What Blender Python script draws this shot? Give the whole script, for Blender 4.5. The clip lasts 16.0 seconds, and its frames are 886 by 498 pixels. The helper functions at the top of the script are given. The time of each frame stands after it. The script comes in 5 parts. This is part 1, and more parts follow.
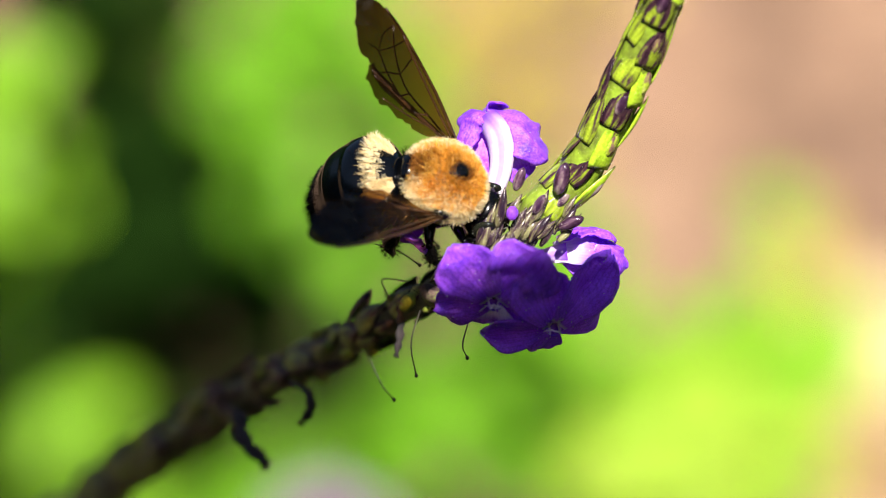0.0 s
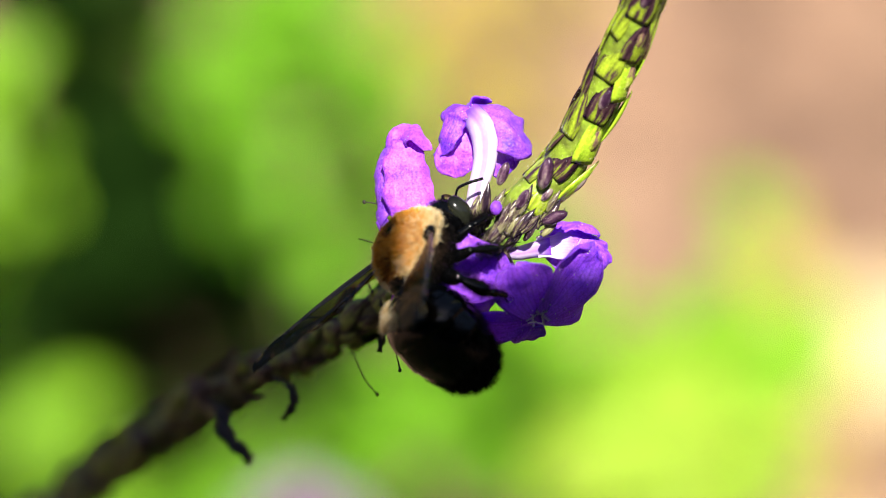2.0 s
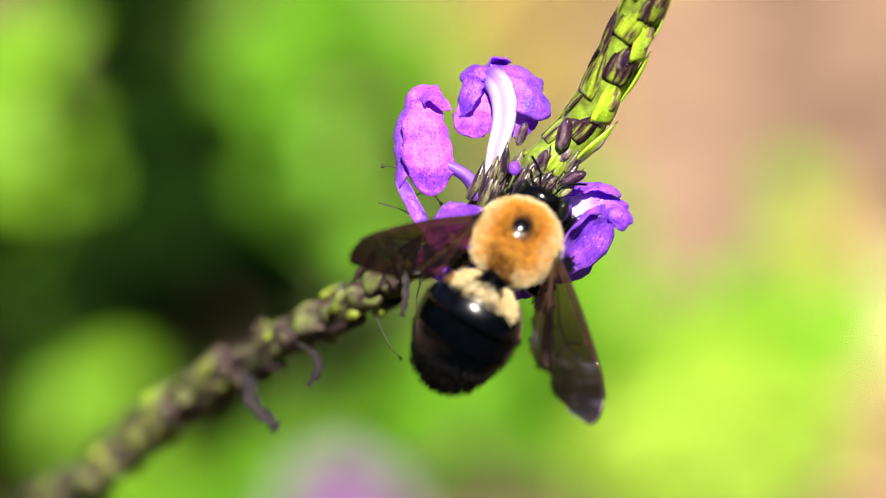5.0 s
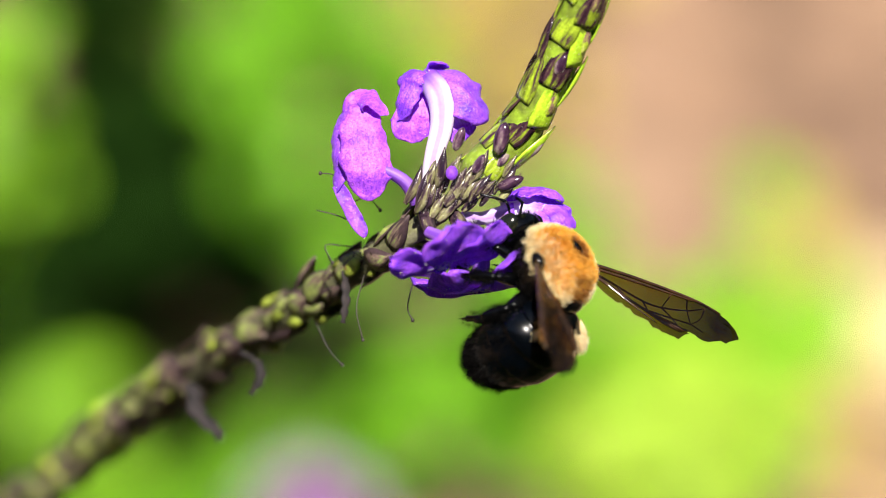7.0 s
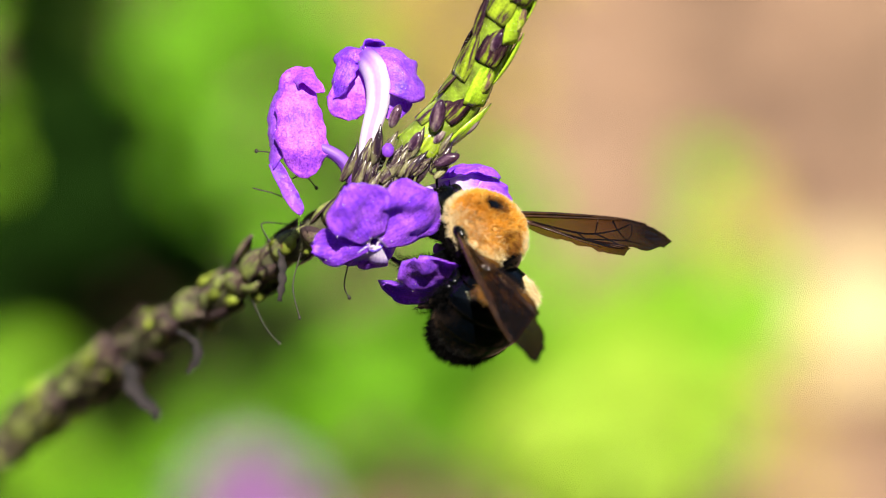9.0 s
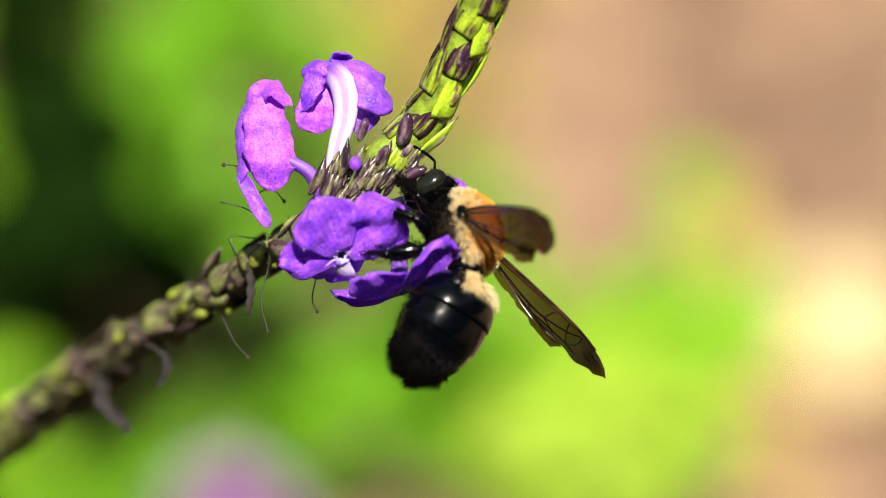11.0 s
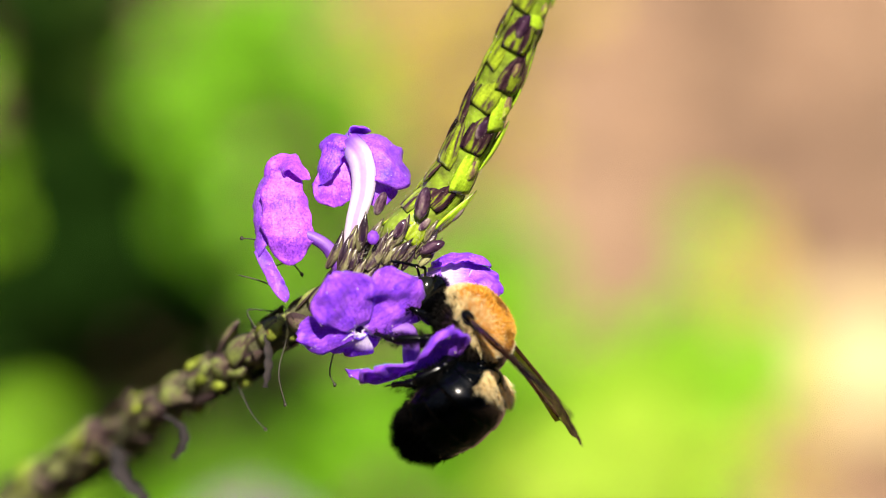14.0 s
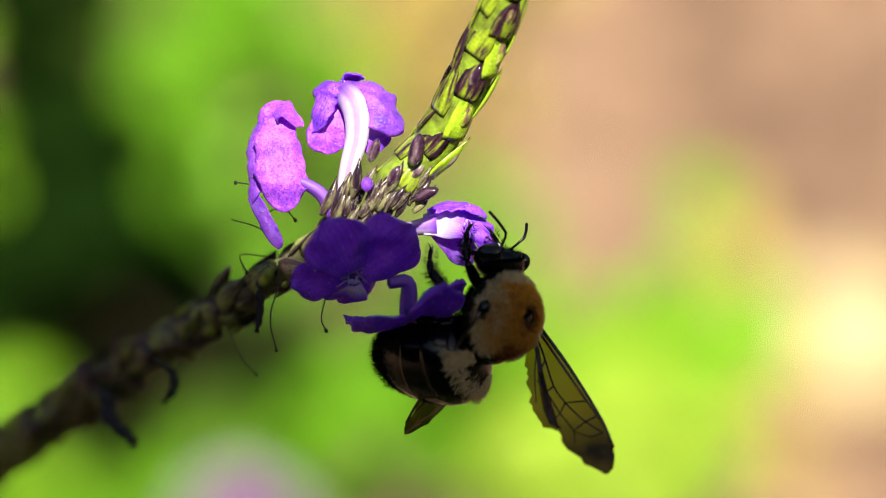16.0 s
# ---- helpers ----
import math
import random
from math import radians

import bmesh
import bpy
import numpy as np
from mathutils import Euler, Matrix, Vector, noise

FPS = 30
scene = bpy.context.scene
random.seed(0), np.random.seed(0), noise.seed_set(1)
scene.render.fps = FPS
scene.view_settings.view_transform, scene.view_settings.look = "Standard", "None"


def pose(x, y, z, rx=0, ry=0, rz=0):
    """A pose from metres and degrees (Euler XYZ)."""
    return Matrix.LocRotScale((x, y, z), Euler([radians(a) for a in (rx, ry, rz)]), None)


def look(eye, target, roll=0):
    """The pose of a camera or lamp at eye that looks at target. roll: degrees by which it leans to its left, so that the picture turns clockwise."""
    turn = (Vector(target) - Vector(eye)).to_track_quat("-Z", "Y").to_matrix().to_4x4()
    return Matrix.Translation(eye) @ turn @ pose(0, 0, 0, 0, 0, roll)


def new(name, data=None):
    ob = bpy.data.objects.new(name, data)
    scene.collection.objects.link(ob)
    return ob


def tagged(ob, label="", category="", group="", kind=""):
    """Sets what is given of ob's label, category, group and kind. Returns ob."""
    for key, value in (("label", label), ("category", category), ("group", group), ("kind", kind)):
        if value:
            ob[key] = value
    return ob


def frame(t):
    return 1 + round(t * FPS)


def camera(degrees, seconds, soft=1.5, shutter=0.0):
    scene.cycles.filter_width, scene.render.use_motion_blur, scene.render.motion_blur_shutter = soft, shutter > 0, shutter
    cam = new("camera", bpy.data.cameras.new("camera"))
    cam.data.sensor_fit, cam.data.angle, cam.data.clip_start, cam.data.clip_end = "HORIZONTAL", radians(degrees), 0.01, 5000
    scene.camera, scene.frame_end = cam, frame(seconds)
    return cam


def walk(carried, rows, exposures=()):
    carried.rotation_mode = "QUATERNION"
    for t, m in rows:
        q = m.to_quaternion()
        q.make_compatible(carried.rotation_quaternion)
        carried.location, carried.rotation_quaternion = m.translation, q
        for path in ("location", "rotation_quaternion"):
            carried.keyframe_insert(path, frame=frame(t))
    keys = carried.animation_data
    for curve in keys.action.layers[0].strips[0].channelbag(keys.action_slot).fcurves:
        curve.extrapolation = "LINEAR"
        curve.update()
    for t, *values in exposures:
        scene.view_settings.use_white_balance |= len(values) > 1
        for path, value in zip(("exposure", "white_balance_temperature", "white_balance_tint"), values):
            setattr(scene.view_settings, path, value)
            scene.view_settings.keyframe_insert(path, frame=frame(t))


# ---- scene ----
# The plan is laid out on tilted axes: x across, y away from the camera, z up the picture, in millimetres
# from the plump flower bud at the foot of the spike, which hangs 0.55 m above the ground.
TILT = -20
PLAN = pose(0, 0, 0.55, TILT)
MM = 0.001
UNIT = 0.06          # millimetres in one step of the grid on which the bee's places are read
DIST = 0.5377        # from the lens to the flowers

cam = camera(10, 16.0, soft=0.6)
cam.data.dof.use_dof = True
cam.data.dof.focus_distance = DIST
cam.data.dof.aperture_fstop = 11.0
CAMERA = [  # seconds, eye across and up in millimetres, tilt and pan in degrees
    (0, -12.12, -6.78, 0.000, 0.000),
    (0.5, -12.12, -6.42, 0.019, -0.032),
    (1, -12.12, -6.50, 0.015, -0.051),
    (1.5, -12.22, -6.26, 0.028, -0.228),
    (2, -13.72, -7.16, -0.020, -0.355),
    (2.5, -13.02, -7.82, -0.056, -0.262),
    (3, -12.42, -9.11, -0.125, -0.428),
    (3.5, -12.72, -8.99, -0.119, -0.377),
    (4, -10.33, -10.45, -0.197, -0.212),
    (4.2, -11.32, -10.03, -0.175, 0.034),
    (6.3, -4.24, -9.85, -0.165, 0.398),
    (6.5, -3.84, -9.73, -0.159, 0.351),
    (7, -3.05, -9.61, -0.152, 0.289),
    (7.5, -1.65, -9.37, -0.139, 0.189),
    (8, 1.34, -11.13, -0.234, -0.004),
    (8.5, 0.64, -11.93, -0.276, -0.257),
    (9, -2.45, -11.21, -0.238, -0.370),
    (9.2, -2.15, -10.03, -0.175, -0.344),
    (11.3, 1.04, -10.29, -0.189, -0.496),
    (11.5, 1.64, -9.85, -0.165, -0.503),
    (12, 1.64, -10.29, -0.189, -0.375),
    (12.5, 1.14, -9.61, -0.152, -0.492),
    (13, -0.75, -7.58, -0.043, -0.317),
    (13.5, 0.05, -5.86, 0.049, -0.219),
    (14, 0.84, -5.06, 0.092, -0.185),
    (14.5, 1.14, -5.82, 0.051, -0.204),
    (15, 0.94, -7.18, -0.021, -0.309),
    (15.5, 1.04, -7.34, -0.030, -0.400),
    (16, -0.15, -8.81, -0.109, -0.362),
]
walk(cam, [(t, PLAN @ pose(x * MM, -DIST, z * MM, 90 + tilt, 0, pan)) for t, x, z, tilt, pan in CAMERA],
     exposures=[(0, 1.36, 6450, 17), (6, 1.30, 6450, 15), (9, 1.18, 6600, 13), (11.3, 1.16, 6800, 12), (14, 1.18, 6900, 14), (16, 1.22, 6750, 12)])

# ---- light ----
SUN_PLAN = Vector((0.06, -0.88, 0.47)).normalized()
SUN = PLAN.to_3x3() @ SUN_PLAN
world = bpy.data.worlds.new("world")
scene.world = world
world.use_nodes = True
wn = world.node_tree
sky = wn.nodes.new("ShaderNodeTexSky")
sky.sky_type, sky.sun_disc = "NISHITA", False
sky.sun_elevation = math.asin(SUN.normalized().z)
sky.sun_rotation = math.atan2(SUN.x, SUN.y)
wn.nodes["Background"].inputs["Strength"].default_value = 0.05
wn.links.new(sky.outputs[0], wn.nodes["Background"].inputs["Color"])
sun = new("sun", bpy.data.lights.new("sun", "SUN"))
sun.data.energy, sun.data.angle, sun.data.color = 5.0, radians(0.55), (1.0, 0.95, 0.84)
sun.matrix_world = look(Vector((0, 0, 3)) + SUN, Vector((0, 0, 3)))


# ---- materials ----
def material(name):
    m = bpy.data.materials.new(name)
    m.use_nodes = True
    return m, m.node_tree, m.node_tree.nodes["Principled BSDF"], m.node_tree.nodes["Material Output"]


def noise_mix(nt, scale, stops, detail=4, coords="Object", rough=0.6):
    """A noise through a colour ramp; the scale is in features per metre."""
    tc = nt.nodes.new("ShaderNodeTexCoord")
    nz = nt.nodes.new("ShaderNodeTexNoise")
    nz.inputs["Scale"].default_value, nz.inputs["Detail"].default_value = scale, detail
    nz.inputs["Roughness"].default_value = rough
    nt.links.new(tc.outputs[coords], nz.inputs["Vector"])
    ramp = nt.nodes.new("ShaderNodeValToRGB")
    while len(ramp.color_ramp.elements) < len(stops):
        ramp.color_ramp.elements.new(0.5)
    for e, (p, c) in zip(ramp.color_ramp.elements, stops):
        e.position, e.color = p, (*c, 1)
    nt.links.new(nz.outputs["Fac"], ramp.inputs["Fac"])
    return ramp.outputs["Color"], nz.outputs["Fac"]


def mix_colour(nt, fac, a, b, blend="MIX"):
    n = nt.nodes.new("ShaderNodeMix")
    n.data_type, n.blend_type = "RGBA", blend
    for socket, v in ((n.inputs[0], fac), (n.inputs[6], a), (n.inputs[7], b)):
        if isinstance(v, (int, float)):
            socket.default_value = v
        elif isinstance(v, tuple):
            socket.default_value = (*v, 1)
        else:
            nt.links.new(v, socket)
    return n.outputs[2]


def bump(nt, bsdf, height, strength, distance):
    b = nt.nodes.new("ShaderNodeBump")
    b.inputs["Strength"].default_value, b.inputs["Distance"].default_value = strength, distance
    nt.links.new(height, b.inputs["Height"])
    nt.links.new(b.outputs[0], bsdf.inputs["Normal"])
    return b


def add_translucency(nt, bsdf, out, colour, share):
    tr = nt.nodes.new("ShaderNodeBsdfTranslucent")
    if isinstance(colour, tuple):
        tr.inputs["Color"].default_value = (*colour, 1)
    else:
        nt.links.new(colour, tr.inputs["Color"])
    mx = nt.nodes.new("ShaderNodeMixShader")
    mx.inputs[0].default_value = share
    nt.links.new(bsdf.outputs[0], mx.inputs[1])
    nt.links.new(tr.outputs[0], mx.inputs[2])
    nt.links.new(mx.outputs[0], out.inputs["Surface"])


def plant_material(name, stops, scale, rough=0.5, share=0.35, relief=0.0002, island=0.0, fine=6.0, spec=0.5):
    m, nt, bsdf, out = material(name)
    col, fac = noise_mix(nt, scale, stops)
    grain, gfac = noise_mix(nt, scale * fine, [(0.3, (0.7, 0.7, 0.7)), (0.7, (1.15, 1.15, 1.15))], detail=6)
    col = mix_colour(nt, 1.0, col, grain, "MULTIPLY")
    if island:
        oi = nt.nodes.new("ShaderNodeObjectInfo")
        hs = nt.nodes.new("ShaderNodeHueSaturation")
        mr = nt.nodes.new("ShaderNodeMapRange")
        mr.inputs[3].default_value, mr.inputs[4].default_value = 1 - island, 1 + island
        nt.links.new(oi.outputs["Random"], mr.inputs[0])
        nt.links.new(mr.outputs[0], hs.inputs["Value"])
        nt.links.new(col, hs.inputs["Color"])
        col = hs.outputs[0]
    nt.links.new(col, bsdf.inputs["Base Color"])
    bsdf.inputs["Roughness"].default_value = rough
    bsdf.inputs["Specular IOR Level"].default_value = spec
    bump(nt, bsdf, gfac, 0.6, relief)
    if share:
        add_translucency(nt, bsdf, out, col, share)
    return m


def petal_material(name, base, deep, glow, share=0.45, throat=(0.0, 0.04), veins=0.8):
    """Violet, velvety and thin: light comes through; fine veins run from the throat, which is pale."""
    m, nt, bsdf, out = material(name)
    col, fac = noise_mix(nt, 420, [(0.36, deep), (0.54, base), (0.74, tuple(min(0.95, c * 1.3 + 0.05) for c in base))], detail=8, rough=0.75)
    uv = nt.nodes.new("ShaderNodeUVMap")
    uv.uv_map = "uv"
    sep = nt.nodes.new("ShaderNodeSeparateXYZ")
    nt.links.new(uv.outputs[0], sep.inputs[0])
    wave = nt.nodes.new("ShaderNodeTexWave")
    wave.bands_direction = "Y"
    wave.inputs["Scale"].default_value, wave.inputs["Distortion"].default_value = 3.2, 3.0
    wave.inputs["Detail"].default_value = 3
    nt.links.new(uv.outputs[0], wave.inputs["Vector"])
    vr = nt.nodes.new("ShaderNodeValToRGB")
    vr.color_ramp.elements[0].position, vr.color_ramp.elements[0].color = 0.0, (0.72, 0.66, 0.8, 1)
    vr.color_ramp.elements[1].position, vr.color_ramp.elements[1].color = 0.35, (1, 1, 1, 1)
    nt.links.new(wave.outputs["Color"], vr.inputs["Fac"])
    col = mix_colour(nt, veins, col, vr.outputs["Color"], "MULTIPLY")
    speck, sf = noise_mix(nt, 4200, [(0.36, (0.45, 0.4, 0.58)), (0.5, (0.95, 0.95, 0.97)), (0.66, (1.22, 1.35, 1.1))], detail=3)
    col = mix_colour(nt, 1.0, col, speck, "MULTIPLY")
    pale = nt.nodes.new("ShaderNodeMapRange")
    pale.inputs[1].default_value, pale.inputs[2].default_value = throat
    pale.inputs[3].default_value, pale.inputs[4].default_value = 1.0, 0.0
    nt.links.new(sep.outputs["X"], pale.inputs[0])
    col = mix_colour(nt, pale.outputs[0], col, (0.8, 0.72, 0.86))
    nt.links.new(col, bsdf.inputs["Base Color"])
    bsdf.inputs["Roughness"].default_value = 0.5
    bsdf.inputs["Sheen Weight"].default_value = 0.15
    bsdf.inputs["Sheen Tint"].default_value = (0.7, 0.6, 1, 1)
    fine, ffac = noise_mix(nt, 2600, [(0.3, (0, 0, 0)), (0.7, (1, 1, 1))], detail=3)
    bump(nt, bsdf, ffac, 0.8, 0.00014)
    glowcol = mix_colour(nt, pale.outputs[0], glow, (0.85, 0.75, 0.95))
    add_translucency(nt, bsdf, out, mix_colour(nt, veins * 0.9, glowcol, vr.outputs["Color"], "MULTIPLY"), share)
    return m


def tube_material(name, low, mid, end):
    m, nt, bsdf, out = material(name)
    uv = nt.nodes.new("ShaderNodeUVMap")
    uv.uv_map = "uv"
    sep = nt.nodes.new("ShaderNodeSeparateXYZ")
    nt.links.new(uv.outputs[0], sep.inputs[0])
    ramp = nt.nodes.new("ShaderNodeValToRGB")
    ramp.color_ramp.elements.new(0.5)
    for e, (p, c) in zip(ramp.color_ramp.elements, ((0.45, low), (0.80, mid), (0.97, end))):
        e.position, e.color = p, (*c, 1)
    nt.links.new(sep.outputs["X"], ramp.inputs["Fac"])
    grain, gf = noise_mix(nt, 1500, [(0.3, (0.86, 0.8, 0.9)), (0.7, (1, 1, 1))])
    wave = nt.nodes.new("ShaderNodeTexWave")         # violet stripes along the tube
    wave.bands_direction = "Y"
    wave.inputs["Scale"].default_value, wave.inputs["Distortion"].default_value = 0.95, 1.2
    nt.links.new(uv.outputs[0], wave.inputs["Vector"])
    stripe = nt.nodes.new("ShaderNodeValToRGB")
    stripe.color_ramp.elements[0].position, stripe.color_ramp.elements[0].color = 0.05, (0.55, 0.3, 0.8, 1)
    stripe.color_ramp.elements[1].position, stripe.color_ramp.elements[1].color = 0.4, (1, 1, 1, 1)
    nt.links.new(wave.outputs["Color"], stripe.inputs["Fac"])
    col = mix_colour(nt, 1.0, mix_colour(nt, 0.8, ramp.outputs["Color"], stripe.outputs["Color"], "MULTIPLY"), grain, "MULTIPLY")
    nt.links.new(col, bsdf.inputs["Base Color"])
    bsdf.inputs["Roughness"].default_value = 0.5
    bump(nt, bsdf, gf, 0.4, 0.0001)
    add_translucency(nt, bsdf, out, col, 0.35)
    return m


def shell_material(name, colour, rough, tint=None, coat=0.0, scale=900, relief=0.00001, spec=0.5):
    m, nt, bsdf, out = material(name)
    col, fac = noise_mix(nt, scale, [(0.3, tuple(c * 0.6 for c in colour)), (0.7, tint or colour)])
    nt.links.new(col, bsdf.inputs["Base Color"])
    bsdf.inputs["Roughness"].default_value, bsdf.inputs["Coat Weight"].default_value = rough, coat
    bsdf.inputs["Specular IOR Level"].default_value = spec
    bsdf.inputs["Coat Roughness"].default_value = 0.2
    fine, ff = noise_mix(nt, scale * 6, [(0.3, (0, 0, 0)), (0.7, (1, 1, 1))])
    bump(nt, bsdf, ff, 0.5, relief)
    return m


def hair_material(name, stops, share=0.45, rough=0.5, spec=0.5):
    """Fine hair, coloured by tuft; some light passes through it."""
    m, nt, bsdf, out = material(name)
    geo = nt.nodes.new("ShaderNodeNewGeometry")
    ramp = nt.nodes.new("ShaderNodeValToRGB")
    while len(ramp.color_ramp.elements) < len(stops):
        ramp.color_ramp.elements.new(0.5)
    for e, (p, c) in zip(ramp.color_ramp.elements, stops):
        e.position, e.color = p, (*c, 1)
    nt.links.new(geo.outputs["Random Per Island"], ramp.inputs["Fac"])
    nt.links.new(ramp.outputs["Color"], bsdf.inputs["Base Color"])
    bsdf.inputs["Roughness"].default_value = rough
    bsdf.inputs["Specular IOR Level"].default_value = spec
    if share:
        add_translucency(nt, bsdf, out, ramp.outputs["Color"], share)
    return m


def wing_material():
    """Smoky brown membrane: mostly clear, glossy, crinkled."""
    m, nt, bsdf, out = material("wing_membrane")
    bsdf.inputs["Roughness"].default_value = 0.08
    bsdf.inputs["Specular IOR Level"].default_value = 0.34
    col, fac = noise_mix(nt, 260, [(0.3, (0.003, 0.0018, 0.0012)), (0.7, (0.010, 0.005, 0.0025))])
    nt.links.new(col, bsdf.inputs["Base Color"])
    clear = nt.nodes.new("ShaderNodeBsdfTransparent")
    tint, tf = noise_mix(nt, 150, [(0.36, (0.010, 0.004, 0.002)), (0.66, (0.13, 0.058, 0.016))])
    tc = nt.nodes.new("ShaderNodeTexCoord")          # clear amber near the hinge, smoky towards the tip
    sep = nt.nodes.new("ShaderNodeSeparateXYZ")
    nt.links.new(tc.outputs["Object"], sep.inputs[0])
    far = nt.nodes.new("ShaderNodeMath")
    far.operation = "ABSOLUTE"
    nt.links.new(sep.outputs["X"], far.inputs[0])
    mr = nt.nodes.new("ShaderNodeMapRange")
    mr.inputs[1].default_value, mr.inputs[2].default_value = 0.003, 0.016
    nt.links.new(far.outputs[0], mr.inputs[0])
    tint = mix_colour(nt, mr.outputs[0], (0.50, 0.29, 0.10), tint)
    nt.links.new(tint, clear.inputs["Color"])
    mx = nt.nodes.new("ShaderNodeMixShader")
    mx.inputs[0].default_value = 0.52
    nt.links.new(bsdf.outputs[0], mx.inputs[1])
    nt.links.new(clear.outputs[0], mx.inputs[2])
    nt.links.new(mx.outputs[0], out.inputs["Surface"])
    fine, ff = noise_mix(nt, 420, [(0.3, (0, 0, 0)), (0.7, (1, 1, 1))], detail=4)
    for link in list(nt.links):                     # crinkles run along the span
        if link.to_node == ff.node and link.to_socket.name == "Vector":
            mp = nt.nodes.new("ShaderNodeMapping")
            mp.inputs["Scale"].default_value = (0.35, 1.5, 1)
            nt.links.new(link.from_socket, mp.inputs["Vector"])
            nt.links.new(mp.outputs[0], ff.node.inputs["Vector"])
    bump(nt, bsdf, ff, 1.0, 0.0009)
    return m


def scale_material(name, purple, brown, green, lime, shift, rough=0.3, share=0.15, tip=0.20, margin=0.12):
    """Bud scales: green with purple streaks and blotches along them, darker at the tip; each scale has its own share of purple."""
    m, nt, bsdf, out = material(name)
    uv = nt.nodes.new("ShaderNodeUVMap")
    uv.uv_map = "uv"
    oi = nt.nodes.new("ShaderNodeObjectInfo")
    sep = nt.nodes.new("ShaderNodeSeparateXYZ")
    nt.links.new(uv.outputs[0], sep.inputs[0])
    comb = nt.nodes.new("ShaderNodeCombineXYZ")
    far = nt.nodes.new("ShaderNodeMath")
    far.operation, far.inputs[1].default_value = "MULTIPLY", 37.0
    nt.links.new(oi.outputs["Random"], far.inputs[0])
    nt.links.new(sep.outputs["X"], comb.inputs[0])
    nt.links.new(sep.outputs["Y"], comb.inputs[1])
    nt.links.new(far.outputs[0], comb.inputs[2])
    mp = nt.nodes.new("ShaderNodeMapping")
    mp.inputs["Scale"].default_value = (1.6, 4.5, 1)
    nt.links.new(comb.outputs[0], mp.inputs["Vector"])
    nz = nt.nodes.new("ShaderNodeTexNoise")
    nz.inputs["Scale"].default_value, nz.inputs["Detail"].default_value = 1.3, 5
    nt.links.new(mp.outputs[0], nz.inputs["Vector"])
    down = nt.nodes.new("ShaderNodeMath")
    down.operation, down.inputs[1].default_value = "MULTIPLY_ADD", -tip
    nt.links.new(sep.outputs["X"], down.inputs[0])
    nt.links.new(nz.outputs["Fac"], down.inputs[2])
    mr = nt.nodes.new("ShaderNodeMapRange")
    mr.inputs[3].default_value, mr.inputs[4].default_value = shift - 0.12, shift + 0.12
    nt.links.new(oi.outputs["Random"], mr.inputs[0])
    most = nt.nodes.new("ShaderNodeMath")
    nt.links.new(down.outputs[0], most.inputs[0])
    nt.links.new(mr.outputs[0], most.inputs[1])
    wide = nt.nodes.new("ShaderNodeMath")            # dark margins
    wide.operation, wide.inputs[1].default_value = "PINGPONG", 0.5
    nt.links.new(sep.outputs["Y"], wide.inputs[0])
    rim = nt.nodes.new("ShaderNodeMapRange")
    rim.inputs[1].default_value, rim.inputs[2].default_value = 0.02, 0.20
    rim.inputs[3].default_value, rim.inputs[4].default_value = -margin, 0.0
    nt.links.new(wide.outputs[0], rim.inputs[0])
    tot = nt.nodes.new("ShaderNodeMath")
    nt.links.new(most.outputs[0], tot.inputs[0])
    nt.links.new(rim.outputs[0], tot.inputs[1])
    ramp = nt.nodes.new("ShaderNodeValToRGB")
    ramp.color_ramp.elements.new(0.5)
    ramp.color_ramp.elements.new(0.6)
    for e, (p, c) in zip(ramp.color_ramp.elements, ((0.26, purple), (0.38, brown), (0.44, green), (0.62, lime))):
        e.position, e.color = p, (*c, 1)
    nt.links.new(tot.outputs[0], ramp.inputs["Fac"])
    grain, gf = noise_mix(nt, 2600, [(0.3, (0.62, 0.62, 0.62)), (0.7, (1.2, 1.2, 1.2))], detail=4)
    col = mix_colour(nt, 1.0, ramp.outputs["Color"], grain, "MULTIPLY")
    nt.links.new(col, bsdf.inputs["Base Color"])
    bsdf.inputs["Roughness"].default_value = rough
    bump(nt, bsdf, gf, 0.7, 0.00006)
    if share:
        add_translucency(nt, bsdf, out, col, share)
    return m


PETAL = petal_material("petal_violet", (0.44, 0.105, 0.97), (0.17, 0.034, 0.78), (0.50, 0.09, 0.97))
PETAL_MID = petal_material("petal_pale_violet", (0.40, 0.11, 0.86), (0.17, 0.036, 0.64), (0.60, 0.12, 0.92), 0.42, (-0.2, -0.1), 0.4)
PETAL_LILAC = petal_material("petal_lilac", (0.51, 0.115, 0.90), (0.27, 0.048, 0.74), (0.74, 0.14, 0.92), 0.4, (-0.2, -0.1), 0.25)
PETAL_LIP = petal_material("petal_white_throat", (0.44, 0.105, 0.97), (0.17, 0.034, 0.78), (0.50, 0.08, 0.86), 0.45, (0.25, 0.6))
TUBE = tube_material("corolla_tube_pale", (0.84, 0.78, 0.86), (0.74, 0.60, 0.86), (0.24, 0.07, 0.5))
TUBE_LILAC = tube_material("corolla_tube_lilac", (0.70, 0.60, 0.80), (0.62, 0.42, 0.86), (0.32, 0.10, 0.78))
TUBE_VIOLET = tube_material("corolla_tube_violet", (0.30, 0.13, 0.56), (0.18, 0.05, 0.56), (0.10, 0.024, 0.52))
BRACT = scale_material("bract_green", (0.05, 0.02, 0.03), (0.13, 0.085, 0.04), (0.21, 0.37, 0.014), (0.44, 0.68, 0.035), 0.12, 0.22, margin=0.04)
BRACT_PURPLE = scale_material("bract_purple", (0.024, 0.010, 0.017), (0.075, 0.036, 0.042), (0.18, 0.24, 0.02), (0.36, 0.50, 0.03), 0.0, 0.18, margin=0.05)
